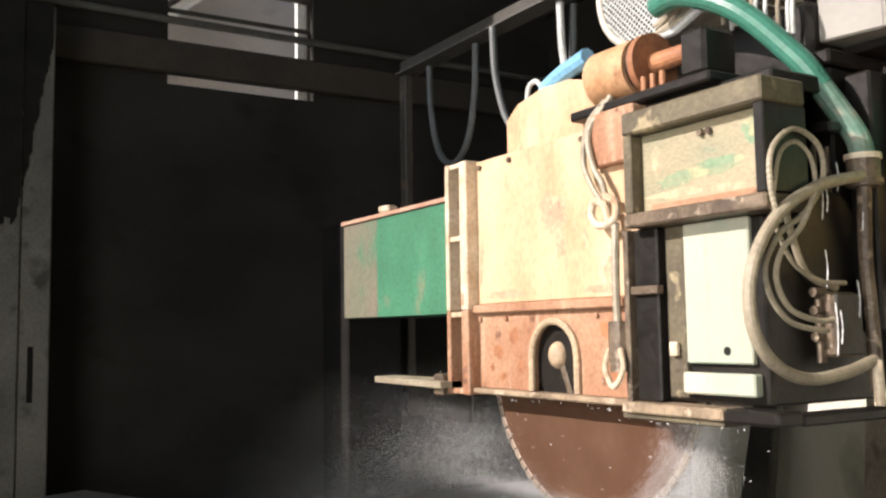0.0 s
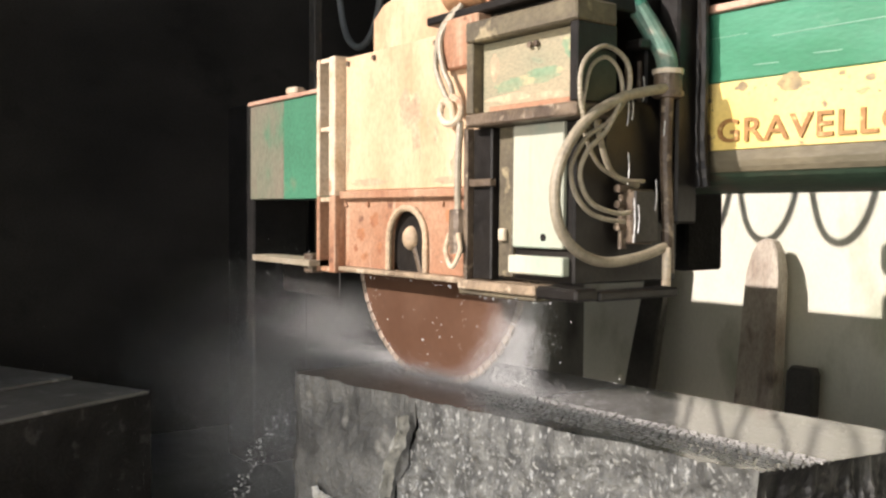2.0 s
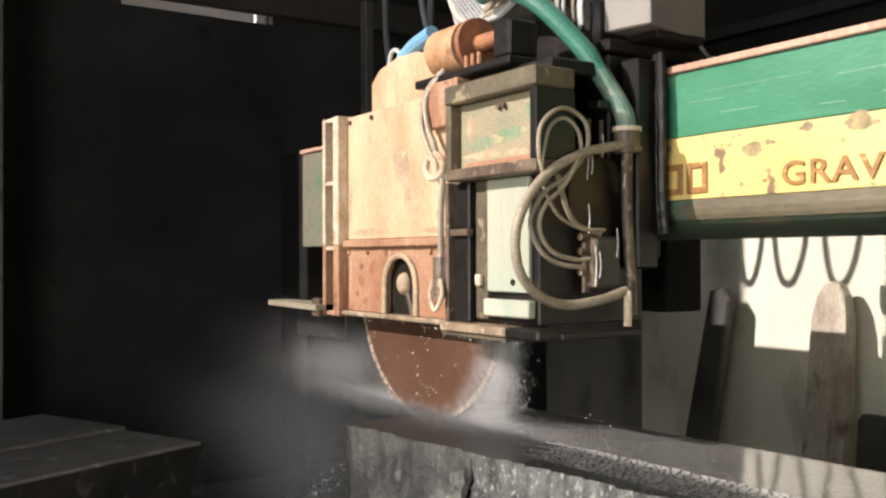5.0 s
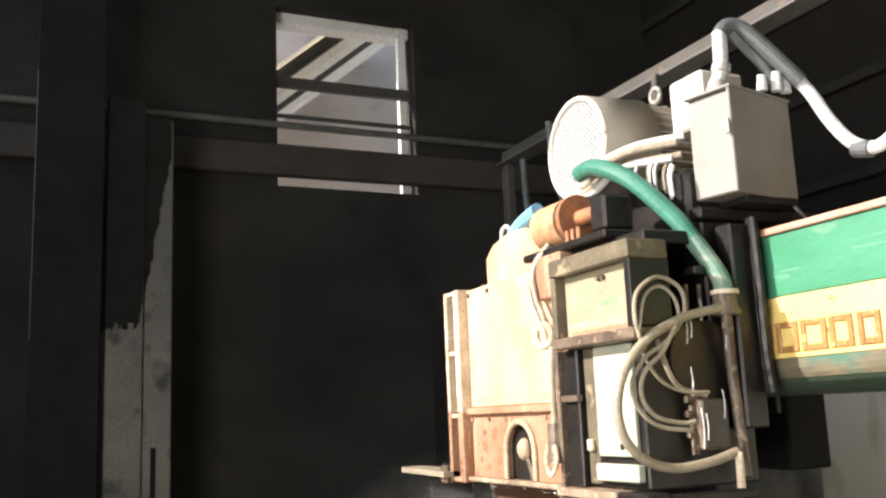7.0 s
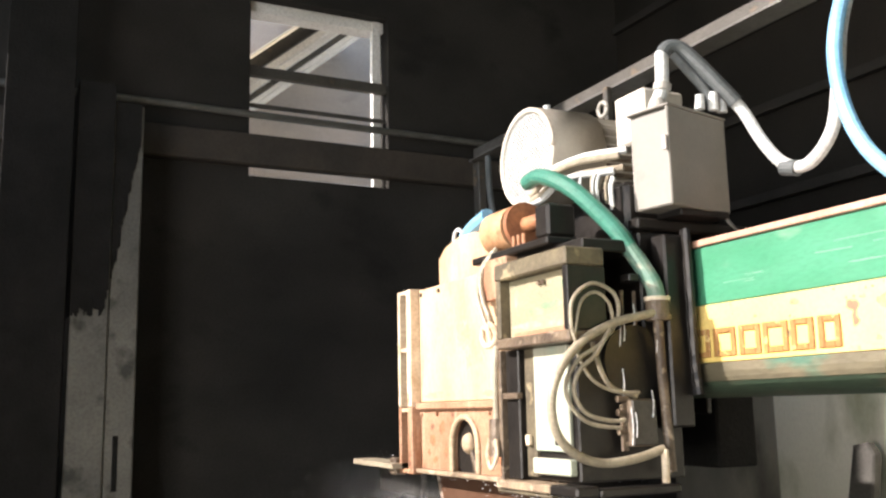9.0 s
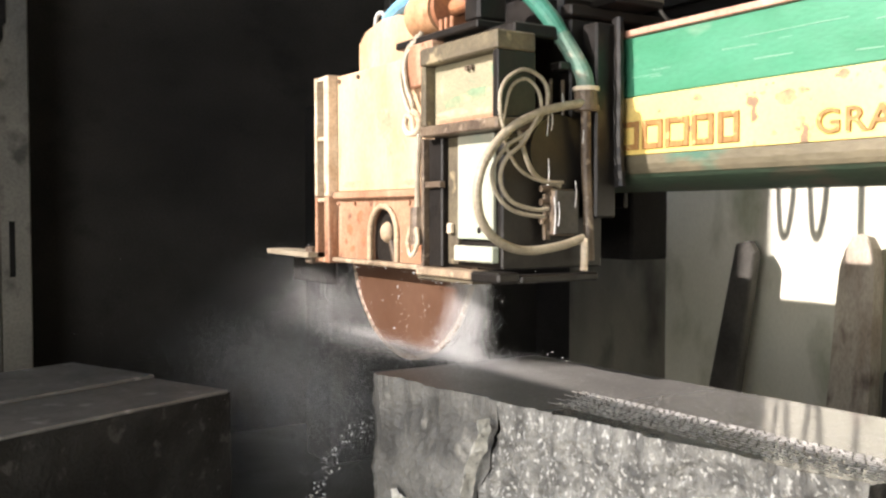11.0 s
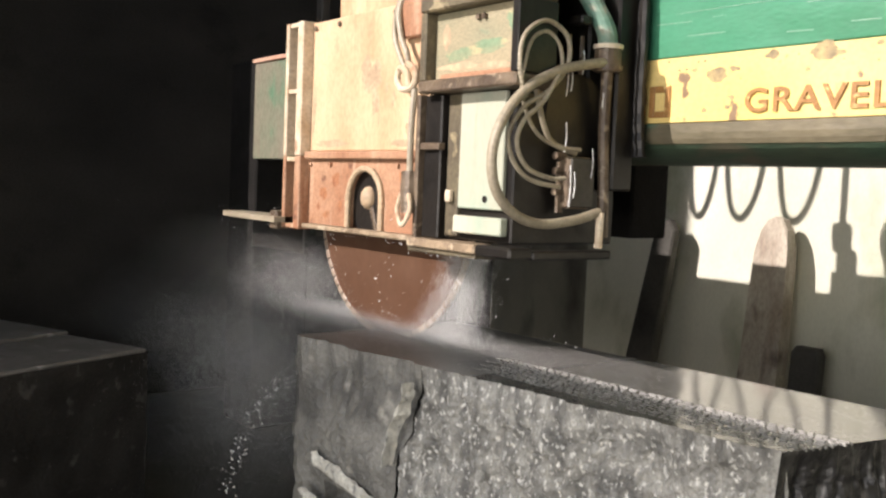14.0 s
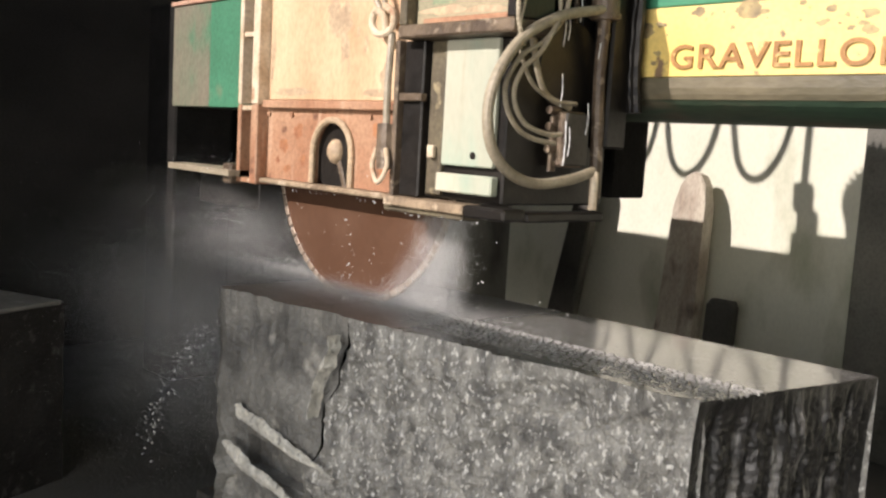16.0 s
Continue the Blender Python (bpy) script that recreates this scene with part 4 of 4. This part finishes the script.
def granite_block():
    b = empty("granite_block", "rough grey speckled granite block half sawn under the blade", "stone block", (3.05, -0.3, 0))
    off = Vector((-3.05, 0.3, 0))

    def rim(x):
        """How far the broken front edge stands out at x."""
        return 0.030 * noise.noise(Vector((x * 5, 2, 0))) + 0.024 * noise.noise(Vector((x * 17, 5, 0))) + 0.012 * noise.noise(Vector((x * 47, 8, 0)))

    def side(p, q, push, ragged=False):
        d = (q - p)
        nrm = Vector((d.y, -d.x)).normalized()

        def f(u, v):
            deep = u if push is broken_end else (1 - u if push is far_end else (1.0 if push is back else 0.0))
            z = 0.12 + (ZT - 0.0015 - 0.010 * deep - 0.12) * v
            w = p + d * u
            # the joint between the two kinds of face leans and wanders
            k = u if push is chunk else (1 - u if push is front else 0.0)
            w = w + d.normalized() * k * (0.26 * (z - ZT) + 0.05 * noise.noise(Vector((1, 3, z * 7))) * min(1.0, (1 - v) * 5))
            q = Vector((w.x, w.y, z))
            n1 = noise.noise(q * 2.5) * 0.06
            n2 = noise.noise(q * 9) * 0.020 + noise.noise(q * 25) * 0.015 + noise.noise(q * 58) * 0.010
            if push is chunk:
                n2 *= 0.45
            elif push is broken_end:
                # upright spalls down the broken end
                n2 = n2 * 0.6 + 0.03 * noise.noise(Vector((w.y * 16, 3, z * 2.2))) + 0.015 * noise.noise(Vector((w.y * 45, 7, z * 4)))
            cz = (0.035 * noise.noise(Vector((4, 2, z * 6))) + 0.02 * noise.noise(Vector((4, 8, z * 19)))) * min(1.0, (1 - v) * 6 + 0.2)
            if push is chunk:
                w = w - d.normalized() * cz * (1 - u) ** 4
            lim = min(1.0, (1 - v) * 9) * (1 if push is front else min(1, u * 9 + 0.15)) * (1 if push is chunk else min(1, (1 - u) * 9 + 0.15))
            o = push(u, z) * min(1.0, (1 - v) * 8) + (n1 + n2) * lim + (rim(w.x) * max(0.0, 1 - (1 - v) * 3) if ragged else 0.0) + (cz * u ** 4 if push is far_end else 0.0)
            return Vector((w.x + nrm.x * o, w.y + nrm.y * o, z)) + off
        return f

    def back(u, z):
        return 0.0

    def far_end(u, z):
        return 0.0

    def broken_end(u, z):
        return -0.012

    def front(u, z):
        return 0.02 * math.sin(u * 5) - 0.02

    def chunk(u, z):
        # weathered end of the block with two crusted ledges
        o = -0.01 - 0.05 * max(0.0, 0.55 - z)
        if 0.30 < z < 0.44 and 0.3 < u < 0.95:
            o -= 0.05
        return o

    SPLIT = BFL.lerp(BFR, 0.365)
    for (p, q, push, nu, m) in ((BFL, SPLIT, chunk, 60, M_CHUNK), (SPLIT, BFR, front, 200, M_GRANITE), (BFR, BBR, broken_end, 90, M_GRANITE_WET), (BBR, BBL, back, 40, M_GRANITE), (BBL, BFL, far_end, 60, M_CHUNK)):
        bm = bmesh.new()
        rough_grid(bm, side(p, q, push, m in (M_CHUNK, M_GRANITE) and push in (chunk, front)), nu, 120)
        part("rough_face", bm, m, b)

    def crust(pts, r):
        """A lumpy pale band stuck to the front."""
        bm = bmesh.new()
        path = smooth_path(pts, 30)
        prev = None
        for i, p in enumerate(path):
            w = r * (0.55 + 0.7 * abs(noise.noise(p * 7)) + 0.25 * abs(noise.noise(p * 37))) * min(1, (i + 1) / 12, (len(path) - i) / 40)
            ring = [bm.verts.new(p + off + Vector((0.012 * noise.noise(p * 60 + Vector((a, 0, 0))), -math.sin(a) * w * 0.45 + 0.012 + noise.noise(p * 31 + Vector((0, a, 0))) * 0.008, math.cos(a) * w + noise.noise(p * 9) * 0.012))) for a in [k * math.pi / 6 for k in range(7)]]
            if prev:
                for a in range(6):
                    bm.faces.new((prev[a], prev[a + 1], ring[a + 1], ring[a]))
            prev = ring
        part("lime_crust", bm, M_VEIN, b)

    crust([(2.24, -0.815, 0.545), (2.36, -0.81, 0.515), (2.6, -0.795, 0.475), (2.84, -0.775, 0.43)], 0.042)
    crust([(2.17, -0.825, 0.39), (2.3, -0.82, 0.355), (2.52, -0.80, 0.30), (2.74, -0.785, 0.25)], 0.036)
    crust([(2.95, -0.745, 0.40), (3.1, -0.725, 0.36), (3.3, -0.70, 0.31)], 0.024)
    # vein in the open joint, standing upright
    bm = bmesh.new()
    prev = None
    for i in range(31):
        v = i / 30
        x, z, w = 2.800 - 0.085 * v + 0.012 * math.sin(v * 7), ZT - 0.06 - 0.30 * v, (0.001 + 0.008 * math.sin(v * 3.0) ** 2) * (0.6 + 0.8 * abs(noise.noise(Vector((v * 9, 1, 0)))))
        p = Vector((x, -0.764 - 0.02 * v, z))
        ring = [bm.verts.new(p + off + Vector((s * w + noise.noise(p * 20 + Vector((s, 0, 0))) * 0.02, dy + noise.noise(p * 33 + Vector((s, 0, 0))) * 0.008, 0))) for s, dy in ((-1, 0.03), (-0.6, -0.02), (0.6, -0.02), (1, 0.03))]
        if prev:
            for a in range(3):
                bm.faces.new((prev[a], prev[a + 1], ring[a + 1], ring[a]))
        prev = ring
    part("lime_crust", bm, M_VEIN, b)
    # sawn top, wet; a slightly wavy outline
    bm = bmesh.new()

    def top(u, v):
        a, c = BFL.lerp(BFR, u), BBL.lerp(BBR, u)
        w = a.lerp(c, -0.003 + v * 1.003)
        z = ZT - 0.010 * v + noise.noise(Vector((w.x * 3, w.y * 3, 4))) * 0.0010 * (1 - (1 - v) ** 6)
        w = Vector((w.x, w.y - (rim(w.x) + 0.002) * (1 - v) ** 6))
        return Vector((w.x, w.y, z)) + off
    rough_grid(bm, top, 140, 30)
    bmesh.ops.recalc_face_normals(bm, faces=bm.faces)
    part("sawn_top", bm, M_GRANITE_TOP, b, "wet sawn top that mirrors the lit wall", True)
    # thin ridges left between earlier cuts
    bm = bmesh.new()
    for k in range(11):
        y = -0.585 + k * 0.022
        x0 = 2.92 + 0.04 * (k % 3) - k * 0.012
        x1 = 4.06 + k * 0.004
        rk = random.Random(60 + k)
        x = x0
        while x < x1:
            run = rk.uniform(0.012, 0.034)
            yy = y + 0.05 * (x - x0) / (x1 - x0) + rk.uniform(-0.0015, 0.0015)
            h = rk.uniform(0.0012, 0.0032)
            w = rk.uniform(0.003, 0.0048)
            add_box(bm, (x, min(x + run, x1)), (yy - w, yy + w), (ZT - 0.008, ZT - 0.002 + h), 0.0, Matrix.Translation(off))
            x += run + rk.uniform(0.004, 0.012)
    tagged(part("saw_ridge", bm, M_GRANITE_GROOVE, b), "broken pale ridges left between saw cuts", "", "", "stuff")
    t = empty("block_trolley", "low dark steel trolley under the granite block", "trolley", (3.05, -0.3, 0))
    part("deck", box((-1.1, 1.1), (-0.5, 0.5), (0.06, 0.118), 0.006), M_STEELDARK, t)
    for x in (-0.8, 0.8):
        part("axle_beam", box((x - 0.06, x + 0.06), (-0.45, 0.45), (0.0, 0.058), 0.004), M_STEELDARK, t)


granite_block()


def second_block():
    b = empty("stone_block", "squared grey stone block with a wet flat top, in shade", "stone block", (1.25, -1.08, 0))
    b.matrix_basis = pose(1.25, -1.08, 0, 0, 0, 23)

    def nz(v):
        return v + Vector((noise.noise(v * 6), noise.noise(v * 6 + Vector((9, 0, 0))), 0)) * 0.012
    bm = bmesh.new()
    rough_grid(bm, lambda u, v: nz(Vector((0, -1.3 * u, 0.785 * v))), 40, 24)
    part("rough_face", bm, M_SLABSHADE, b)
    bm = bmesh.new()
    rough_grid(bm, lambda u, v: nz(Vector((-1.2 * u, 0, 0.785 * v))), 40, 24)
    part("rough_face", bm, M_SLABSHADE, b)
    part("core", box((-1.19, -0.02), (-1.29, -0.02), (0, 0.78), 0.004), M_SLABSHADE, b)
    part("flat_top", box((-1.2, -0.004), (-1.3, -0.004), (0.781, 0.80), 0.006), M_SLABTOP, b, "pale flat top")
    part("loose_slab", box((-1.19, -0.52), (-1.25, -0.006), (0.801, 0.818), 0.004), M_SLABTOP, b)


second_block()


# ---- posts, stones and pipes round the room ----
def pillar():
    p = empty("runway_pillar", "grey concrete pillar with flaking black tar on top", "pillar", (-0.80, -1.805, 0))
    p.matrix_basis = pose(-0.80, -1.805, 0) @ Matrix.Diagonal((1, 1.06, 1.02, 1))
    part("shaft", box((-0.16, 0.15), (-0.185, 0.02), (0, 3.60), 0.008), M_CONC, p)
    part("shaft", box((-0.16, 0.13), (0.022, 0.185), (0, 3.55), 0.008), M_CONC, p, "paler grey side")
    rnd = random.Random(4)
    bm = bmesh.new()
    n = 44
    low = 2.25
    for i in range(n):
        y0 = -0.19 + 0.36 * i / n
        s = i / n
        low = 2.24 + rnd.uniform(-0.03, 0.03) if s < 0.5 else 2.24 + (s - 0.5) * 2.2 + rnd.uniform(-0.05, 0.05)
        add_box(bm, (-0.17, 0.158 if y0 < 0.012 else 0.138), (y0, y0 + 0.36 / n), (low, 3.66 if y0 < 0.012 else 3.56), 0)
    part("tar_patch", bm, M_TAR, p, "flaking black tar coat")
    part("tar_patch", box((0.131, 0.136), (0.07, 0.10), (1.2, 1.52), 0.002), M_TAR, p)
    c = empty("steel_column", "tall black steel column standing by the pillar", "column", (-0.76, -2.23, 0))
    part("web", box((-0.02, 0.02), (-0.15, 0.15), (0, H), 0.004), M_TAR, c)
    part("flange", box((0.021, 0.16), (-0.195, 0.195), (0, H), 0.004), M_TAR, c)


def leaning_stones():
    g = "stone offcuts against the wall"
    o = [(-0.15, 0), (-0.155, 0.35), (-0.142, 0.7), (-0.135, 1.05), (-0.125, 1.27), (-0.10, 1.39), (-0.055, 1.455), (0.0, 1.48), (0.05, 1.465), (0.095, 1.40), (0.118, 1.29), (0.125, 1.1), (0.138, 0.75), (0.145, 0.4), (0.15, 0)]
    bm = prism(o, -0.05, 0.05, 0.012)
    s = tagged(part("stone_offcut", bm, M_SLAB), "tall pale round-topped stone offcut leaning on the wall", "stone slab", g)
    s.matrix_basis = pose(2.07, 2.30, 0.0, -5, 0, 0) @ Matrix.Diagonal((0.9, 1, 1, 1))
    bm = prism([(-0.09, 0), (-0.09, 0.70), (-0.06, 0.74), (0.07, 0.74), (0.09, 0.70), (0.09, 0)], -0.04, 0.04, 0.01)
    s = tagged(part("stone_offcut", bm, M_SLABDARK), "short dark stone offcut beside a taller one", "stone slab", g)
    s.matrix_basis = pose(2.35, 2.32, 0.0, -4, 0, 0)
    bm = prism([(-0.13, 0), (0.0, 1.40), (0.10, 1.43), (0.16, 1.36), (0.13, 0)], -0.04, 0.04, 0.012)
    s = tagged(part("stone_offcut", bm, M_SLABDARK), "tall dark narrow stone offcut leaning on the wall", "stone slab", g)
    s.matrix_basis = pose(1.08, 2.32, 0.0, -4, 4, 0)


def wall_pipes():
    p = tagged(part("wall_pipe", cyl((X0 + 0.05, -4.9, 3.84), (X0 + 0.05, 2.55, 3.80), 0.028, n=10), M_STEELGREY), "thin grey pipe along the dark end wall", "pipe", kind="structure")
    p = tagged(part("crane_rail", box((X0 + 0.002, X0 + 0.10), (-4.9, 2.55), (3.43, 3.66), 0.01), M_RAIL), "dark rusty steel crane rail along the end wall", "rail", kind="structure")


def outside():
    a = empty("awning", "pale sheet awning with purlins outside the window", "awning", (X0 - 0.25, -0.2, 4.0))
    m = pose(-0.75, -0.33, 0.67, 40, 0, 0)
    part("sheet", box((-4.5, 0.0), (-1.5, 3.0), (0, 0.02), 0.002, m), M_SHEET, a)
    for i in range(6):
        x = -0.10 - i * 0.62
        part("purlin", box((x - 0.09, x), (-1.5, 3.0), (-0.11, -0.002), 0.004, m), M_STEELDARK if i in (0, 3) else M_AWNING, a)
    part("front_wall", box((-5.0, -4.8), (-1.8, 4.0), (-4.2, 4.5), 0.004), M_RENDER, a)
    structure("ground", box((-400, 400), (-400, 400), (-0.5, -0.21), 0), mat("pale_dusty_ground", (0.36, 0.33, 0.28), (0.28, 0.26, 0.22), 0.9, 0, 0.5, 0.3), "bare pale ground outside the shed", "ground")


pillar()
leaning_stones()
wall_pipes()
outside()


# ---- festoon hoses, each loop a rigid piece ----
LOOP_W = 0.56
loops = []


def hose_loop(w, drop, r, material, x, y, label):
    pts = [(-w / 2, 0, 0), (-w / 2 + 0.02, 0, -drop * 0.45), (-w * 0.3, 0, -drop * 0.85), (0, 0, -drop), (w * 0.3, 0, -drop * 0.85), (w / 2 - 0.02, 0, -drop * 0.45), (w / 2, 0, 0)]
    ob = part("festoon_hose", tube(pts, r, 10, 8), material)
    ob.matrix_basis = pose(x, y, 3.36)
    tagged(ob, label, "hose", "festoon hoses")
    return ob


# (share of the carriage's travel, offset) of each loop's middle
FEST = [(0.10, 0.08), (0.35, 0.26), (0.67, -0.07), (1.0, -0.36)]
for i in range(4):
    loops.append(hose_loop(LOOP_W, 0.70, 0.021, M_HOSE_DARK if i < 2 else M_HOSE_WHITE, 0, 0.6, "grey rubber cable hanging in a loop from the rail" if i < 2 else "white plastic hose hanging in a loop from the rail"))


# ---- water: spray, drips and splashes in rigid swarms of drops ----
def swarm(name, pts, size, material, label, stretch=1.0, parent=None):
    """Many small four-sided drops at pts, one mesh."""
    pts = np.asarray(pts, float)
    n = len(pts)
    rng = np.random.default_rng(n)
    base = np.array([(0.94, 0, -0.33), (-0.47, 0.82, -0.33), (-0.47, -0.82, -0.33), (0, 0, 1.0 * stretch)])
    a = rng.uniform(0, math.tau, n)
    ca, sa = np.cos(a), np.sin(a)
    r = size * rng.uniform(0.5, 1.4, n)
    v = np.empty((n, 4, 3))
    v[:, :, 0] = base[:, 0] * ca[:, None] - base[:, 1] * sa[:, None]
    v[:, :, 1] = base[:, 0] * sa[:, None] + base[:, 1] * ca[:, None]
    v[:, :, 2] = base[:, 2]
    v = v * r[:, None, None] + pts[:, None, :]
    f = (np.array([(0, 1, 3), (1, 2, 3), (2, 0, 3), (0, 2, 1)])[None] + 4 * np.arange(n)[:, None, None]).reshape(-1, 3)
    me = bpy.data.meshes.new(name)
    me.from_pydata(v.reshape(-1, 3).tolist(), [], f.tolist())
    me.materials.append(material)
    ob = new(name, me)
    if parent:
        ob.parent = parent
    return tagged(ob, label, "water spray", "", "stuff")


def drops(name, pts, size, material, label, stretch=1.3):
    """Larger rounded drops."""
    bm = bmesh.new()
    rnd = random.Random(len(pts))
    for p in pts:
        r = size * rnd.uniform(0.45, 1.3)
        bmesh.ops.create_icosphere(bm, subdivisions=1, radius=r, matrix=Matrix.Translation(p) @ pose(0, 0, 0, rnd.uniform(0, 90), 0, rnd.uniform(0, 90)) @ Matrix.Diagonal((1, 1, stretch, 1)))
    return tagged(part(name, bm, material, None, "", True), label, "water spray", "", "stuff")


rg = np.random.default_rng(7)


def right_fan(n):
    """Spray thrown up behind the blade, between its rim and a near-vertical front."""
    z = ZT + 0.36 * rg.uniform(0, 1, n) ** 1.15
    rim = np.sqrt(np.maximum(0, 0.55 ** 2 - (1.497 - z) ** 2))
    u = rg.beta(1.6, 1.6, n)
    x = rim - 0.02 + u * (0.69 - rim) + rg.normal(0, 0.03, n)
    return np.stack([x, -0.40 + rg.normal(0, 0.03, n), z], 1)


def left_plume(n):
    """Loose mist drifting away along the beam, denser in wisps."""
    d = rg.gamma(2.0, 0.42, n)
    x = -0.10 - d
    rise = np.minimum(1, d / 0.6)
    z = ZT + 0.02 + 0.46 * rise * rg.beta(1.6, 1.7, n) + rg.normal(0, 0.04, n) - rg.uniform(0, 0.7, n) * np.maximum(0, d - 0.4)
    keep = np.sin(x * 9 + z * 7) + np.sin(x * 5 - z * 13 + 1.7) + rg.normal(0, 0.9, n) > -0.7
    return np.stack([x, -0.40 + rg.normal(0, 0.06 + 0.14 * np.minimum(1, d), n), z], 1)[keep]


def wide_veil(n):
    """Thin veil of mist that hangs over the floor past the block's end."""
    x = -0.25 - rg.gamma(2.0, 0.42, n)
    z = 0.20 + 0.75 * rg.beta(1.8, 1.4, n) + rg.normal(0, 0.10, n)
    return np.stack([x, -0.5 + rg.normal(0, 0.25, n), z], 1)[z > 0.02]


def low_mist(n):
    """Thin mist skimming the stone round the cut."""
    x = rg.normal(0.05, 0.42, n)
    return np.stack([x, -0.40 + rg.normal(0, 0.10, n), ZT + 0.004 + np.abs(rg.normal(0, 0.022, n))], 1)


mists = [
    (swarm("spray_fan", right_fan(80000), 0.0008, M_WATER, "fine white water spray thrown up by the blade"), 0.006, 0.30),
    (swarm("mist_plume", left_plume(75000), 0.00078, M_WATER, "thin grey water mist drifting from the cut"), 0.03, 1.7),
    (swarm("mist_plume", left_plume(65001), 0.00075, M_WATER, "thin grey water mist drifting from the cut"), 0.05, 2.6),
    (swarm("mist_veil", wide_veil(220000), 0.00085, M_WATER, "thin veil of water mist over the floor"), 0.04, 3.1),
    (swarm("low_mist", low_mist(70000), 0.0008, M_WATER, "thin white mist skimming the stone"), 0.012, 0.7),
]

drips = []
for k, (x, y, n) in enumerate(((-0.53, -0.54, 12), (-0.20, -0.525, 10), (-0.16, -0.525, 8), (0.20, -0.53, 22), (0.23, -0.53, 18), (0.27, -0.525, 14), (0.36, -0.53, 14), (0.42, -0.53, 12), (0.80, -0.58, 7), (0.95, -0.58, 6))):
    rk = random.Random(k)
    pts = [(rk.gauss(0, 0.008), rk.gauss(0, 0.008), -0.36 * rk.random() ** 1.3) for _ in range(n)]
    drips.append((drops("water_drips", pts, 0.0023, M_WATER, "string of clear water drops falling from the guard", 1.7), x, y, k * 0.13))
# drops hanging on the ledges
pts = [(random.uniform(-0.42, 0.42), -0.525, 1.357 - random.uniform(0, 0.012)) for _ in range(15)] + [(random.uniform(0.5, 1.0), -0.59, 1.338 - random.uniform(0, 0.01)) for _ in range(10)]
hanging = drops("hanging_drops", pts, 0.0025, M_WATER, "row of water drops hanging from the guard's ledge", 1.6)
# loose drops flying about
fly = []
for k in range(3):
    rk = random.Random(20 + k)
    pts = [(rk.gauss(-0.3 if k < 2 else 0.75, 0.38 if k < 2 else 0.16), -0.40 + rk.gauss(0, 0.14), 1.13 + rk.gauss(0, 0.14)) for _ in range(45)]
    fly.append(drops("flying_drops", pts, 0.0023, M_WATER, "loose water drops flying off the blade", 1.2))
# water running off the block's end in a thin broken stream
jets = []
for k in range(2):
    rk = random.Random(40 + k)
    pts = []
    for i in range(60):
        s = rk.random() ** 0.8
        pts.append((2.06 - 0.42 * s + rk.gauss(0, 0.012 + 0.02 * s), -0.78 - 0.10 * s + rk.gauss(0, 0.02), 0.80 - 0.12 * s - 0.48 * s * s + rk.gauss(0, 0.014)))
    jets.append(drops("water_jet", pts, 0.0042, M_WATER, "broken jet of water falling off the block's end", 1.3))


# ---- what moves ----
def hub_x(t):
    """Where the spindle stands along the beam."""
    if t < 8.3:
        return 2.70 - 0.1458 * t
    return 1.49 if t < 10.2 else 1.49 + 0.1455 * (t - 10.2)


def motions():
    times = [0, 2, 4, 6, 7.5, 8.1, 8.3, 8.5, 9, 9.5, 10, 10.2, 10.4, 11, 12, 13, 14, 15, 16]
    walk(saw, [(t, pose(hub_x(t), 0, 0)) for t in times])
    walk(blade, [(i * 0.2, pose(0.08, -0.40, 1.497, 0, -67.0 * i, 0)) for i in range(81)])
    for i, ob in enumerate(loops):
        rows = []
        k, c = FEST[i]
        k2, c2 = FEST[min(i + 1, 3)]
        k1, c1 = FEST[min(i, 2)]
        for t in times:
            gap = (k2 - k1) * hub_x(t) + c2 - c1
            turn = math.degrees(math.acos(max(0.2, min(1.0, gap / LOOP_W))))
            rows.append((t, pose(k * hub_x(t) + c, 0.6, 3.36, 0, 0, turn)))
        walk(ob, rows)

    for ob, amp, slow in mists:
        walk(ob, [(i * 0.5, pose(hub_x(i * 0.5) + amp * math.sin(i * 1.9 / slow), amp * 0.4 * math.cos(i * 1.3), amp * 0.5 * math.sin(i * 2.3 + slow))) for i in range(33)])
    walk(hanging, [(t, pose(hub_x(t), 0, 0)) for t in times])
    for ob, x, y, lag in drips:
        rows, t, down = [], 0.0, lag
        while t < 16.0:
            rows.append((t, pose(hub_x(t) + x, y, 1.36 - down)))
            down = (down + 0.11) % 0.34
            t += 0.1
        rows.append((16.0, pose(hub_x(16.0) + x, y, 1.36 - down)))
        walk(ob, rows)
    for k, ob in enumerate(fly):
        walk(ob, [(i * 0.2, pose(hub_x(i * 0.2) - 0.10 * ((i + k * 2) % 5) / 5, 0, 0.05 - 0.13 * (((i + k * 2) % 5) / 5) ** 2)) for i in range(81)])
    for k, ob in enumerate(jets):
        walk(ob, [(i * 0.2, pose(-0.03 * ((i + 2 * k) % 4), 0, 0.02 - 0.035 * ((i + 2 * k) % 4))) for i in range(81)])


motions()
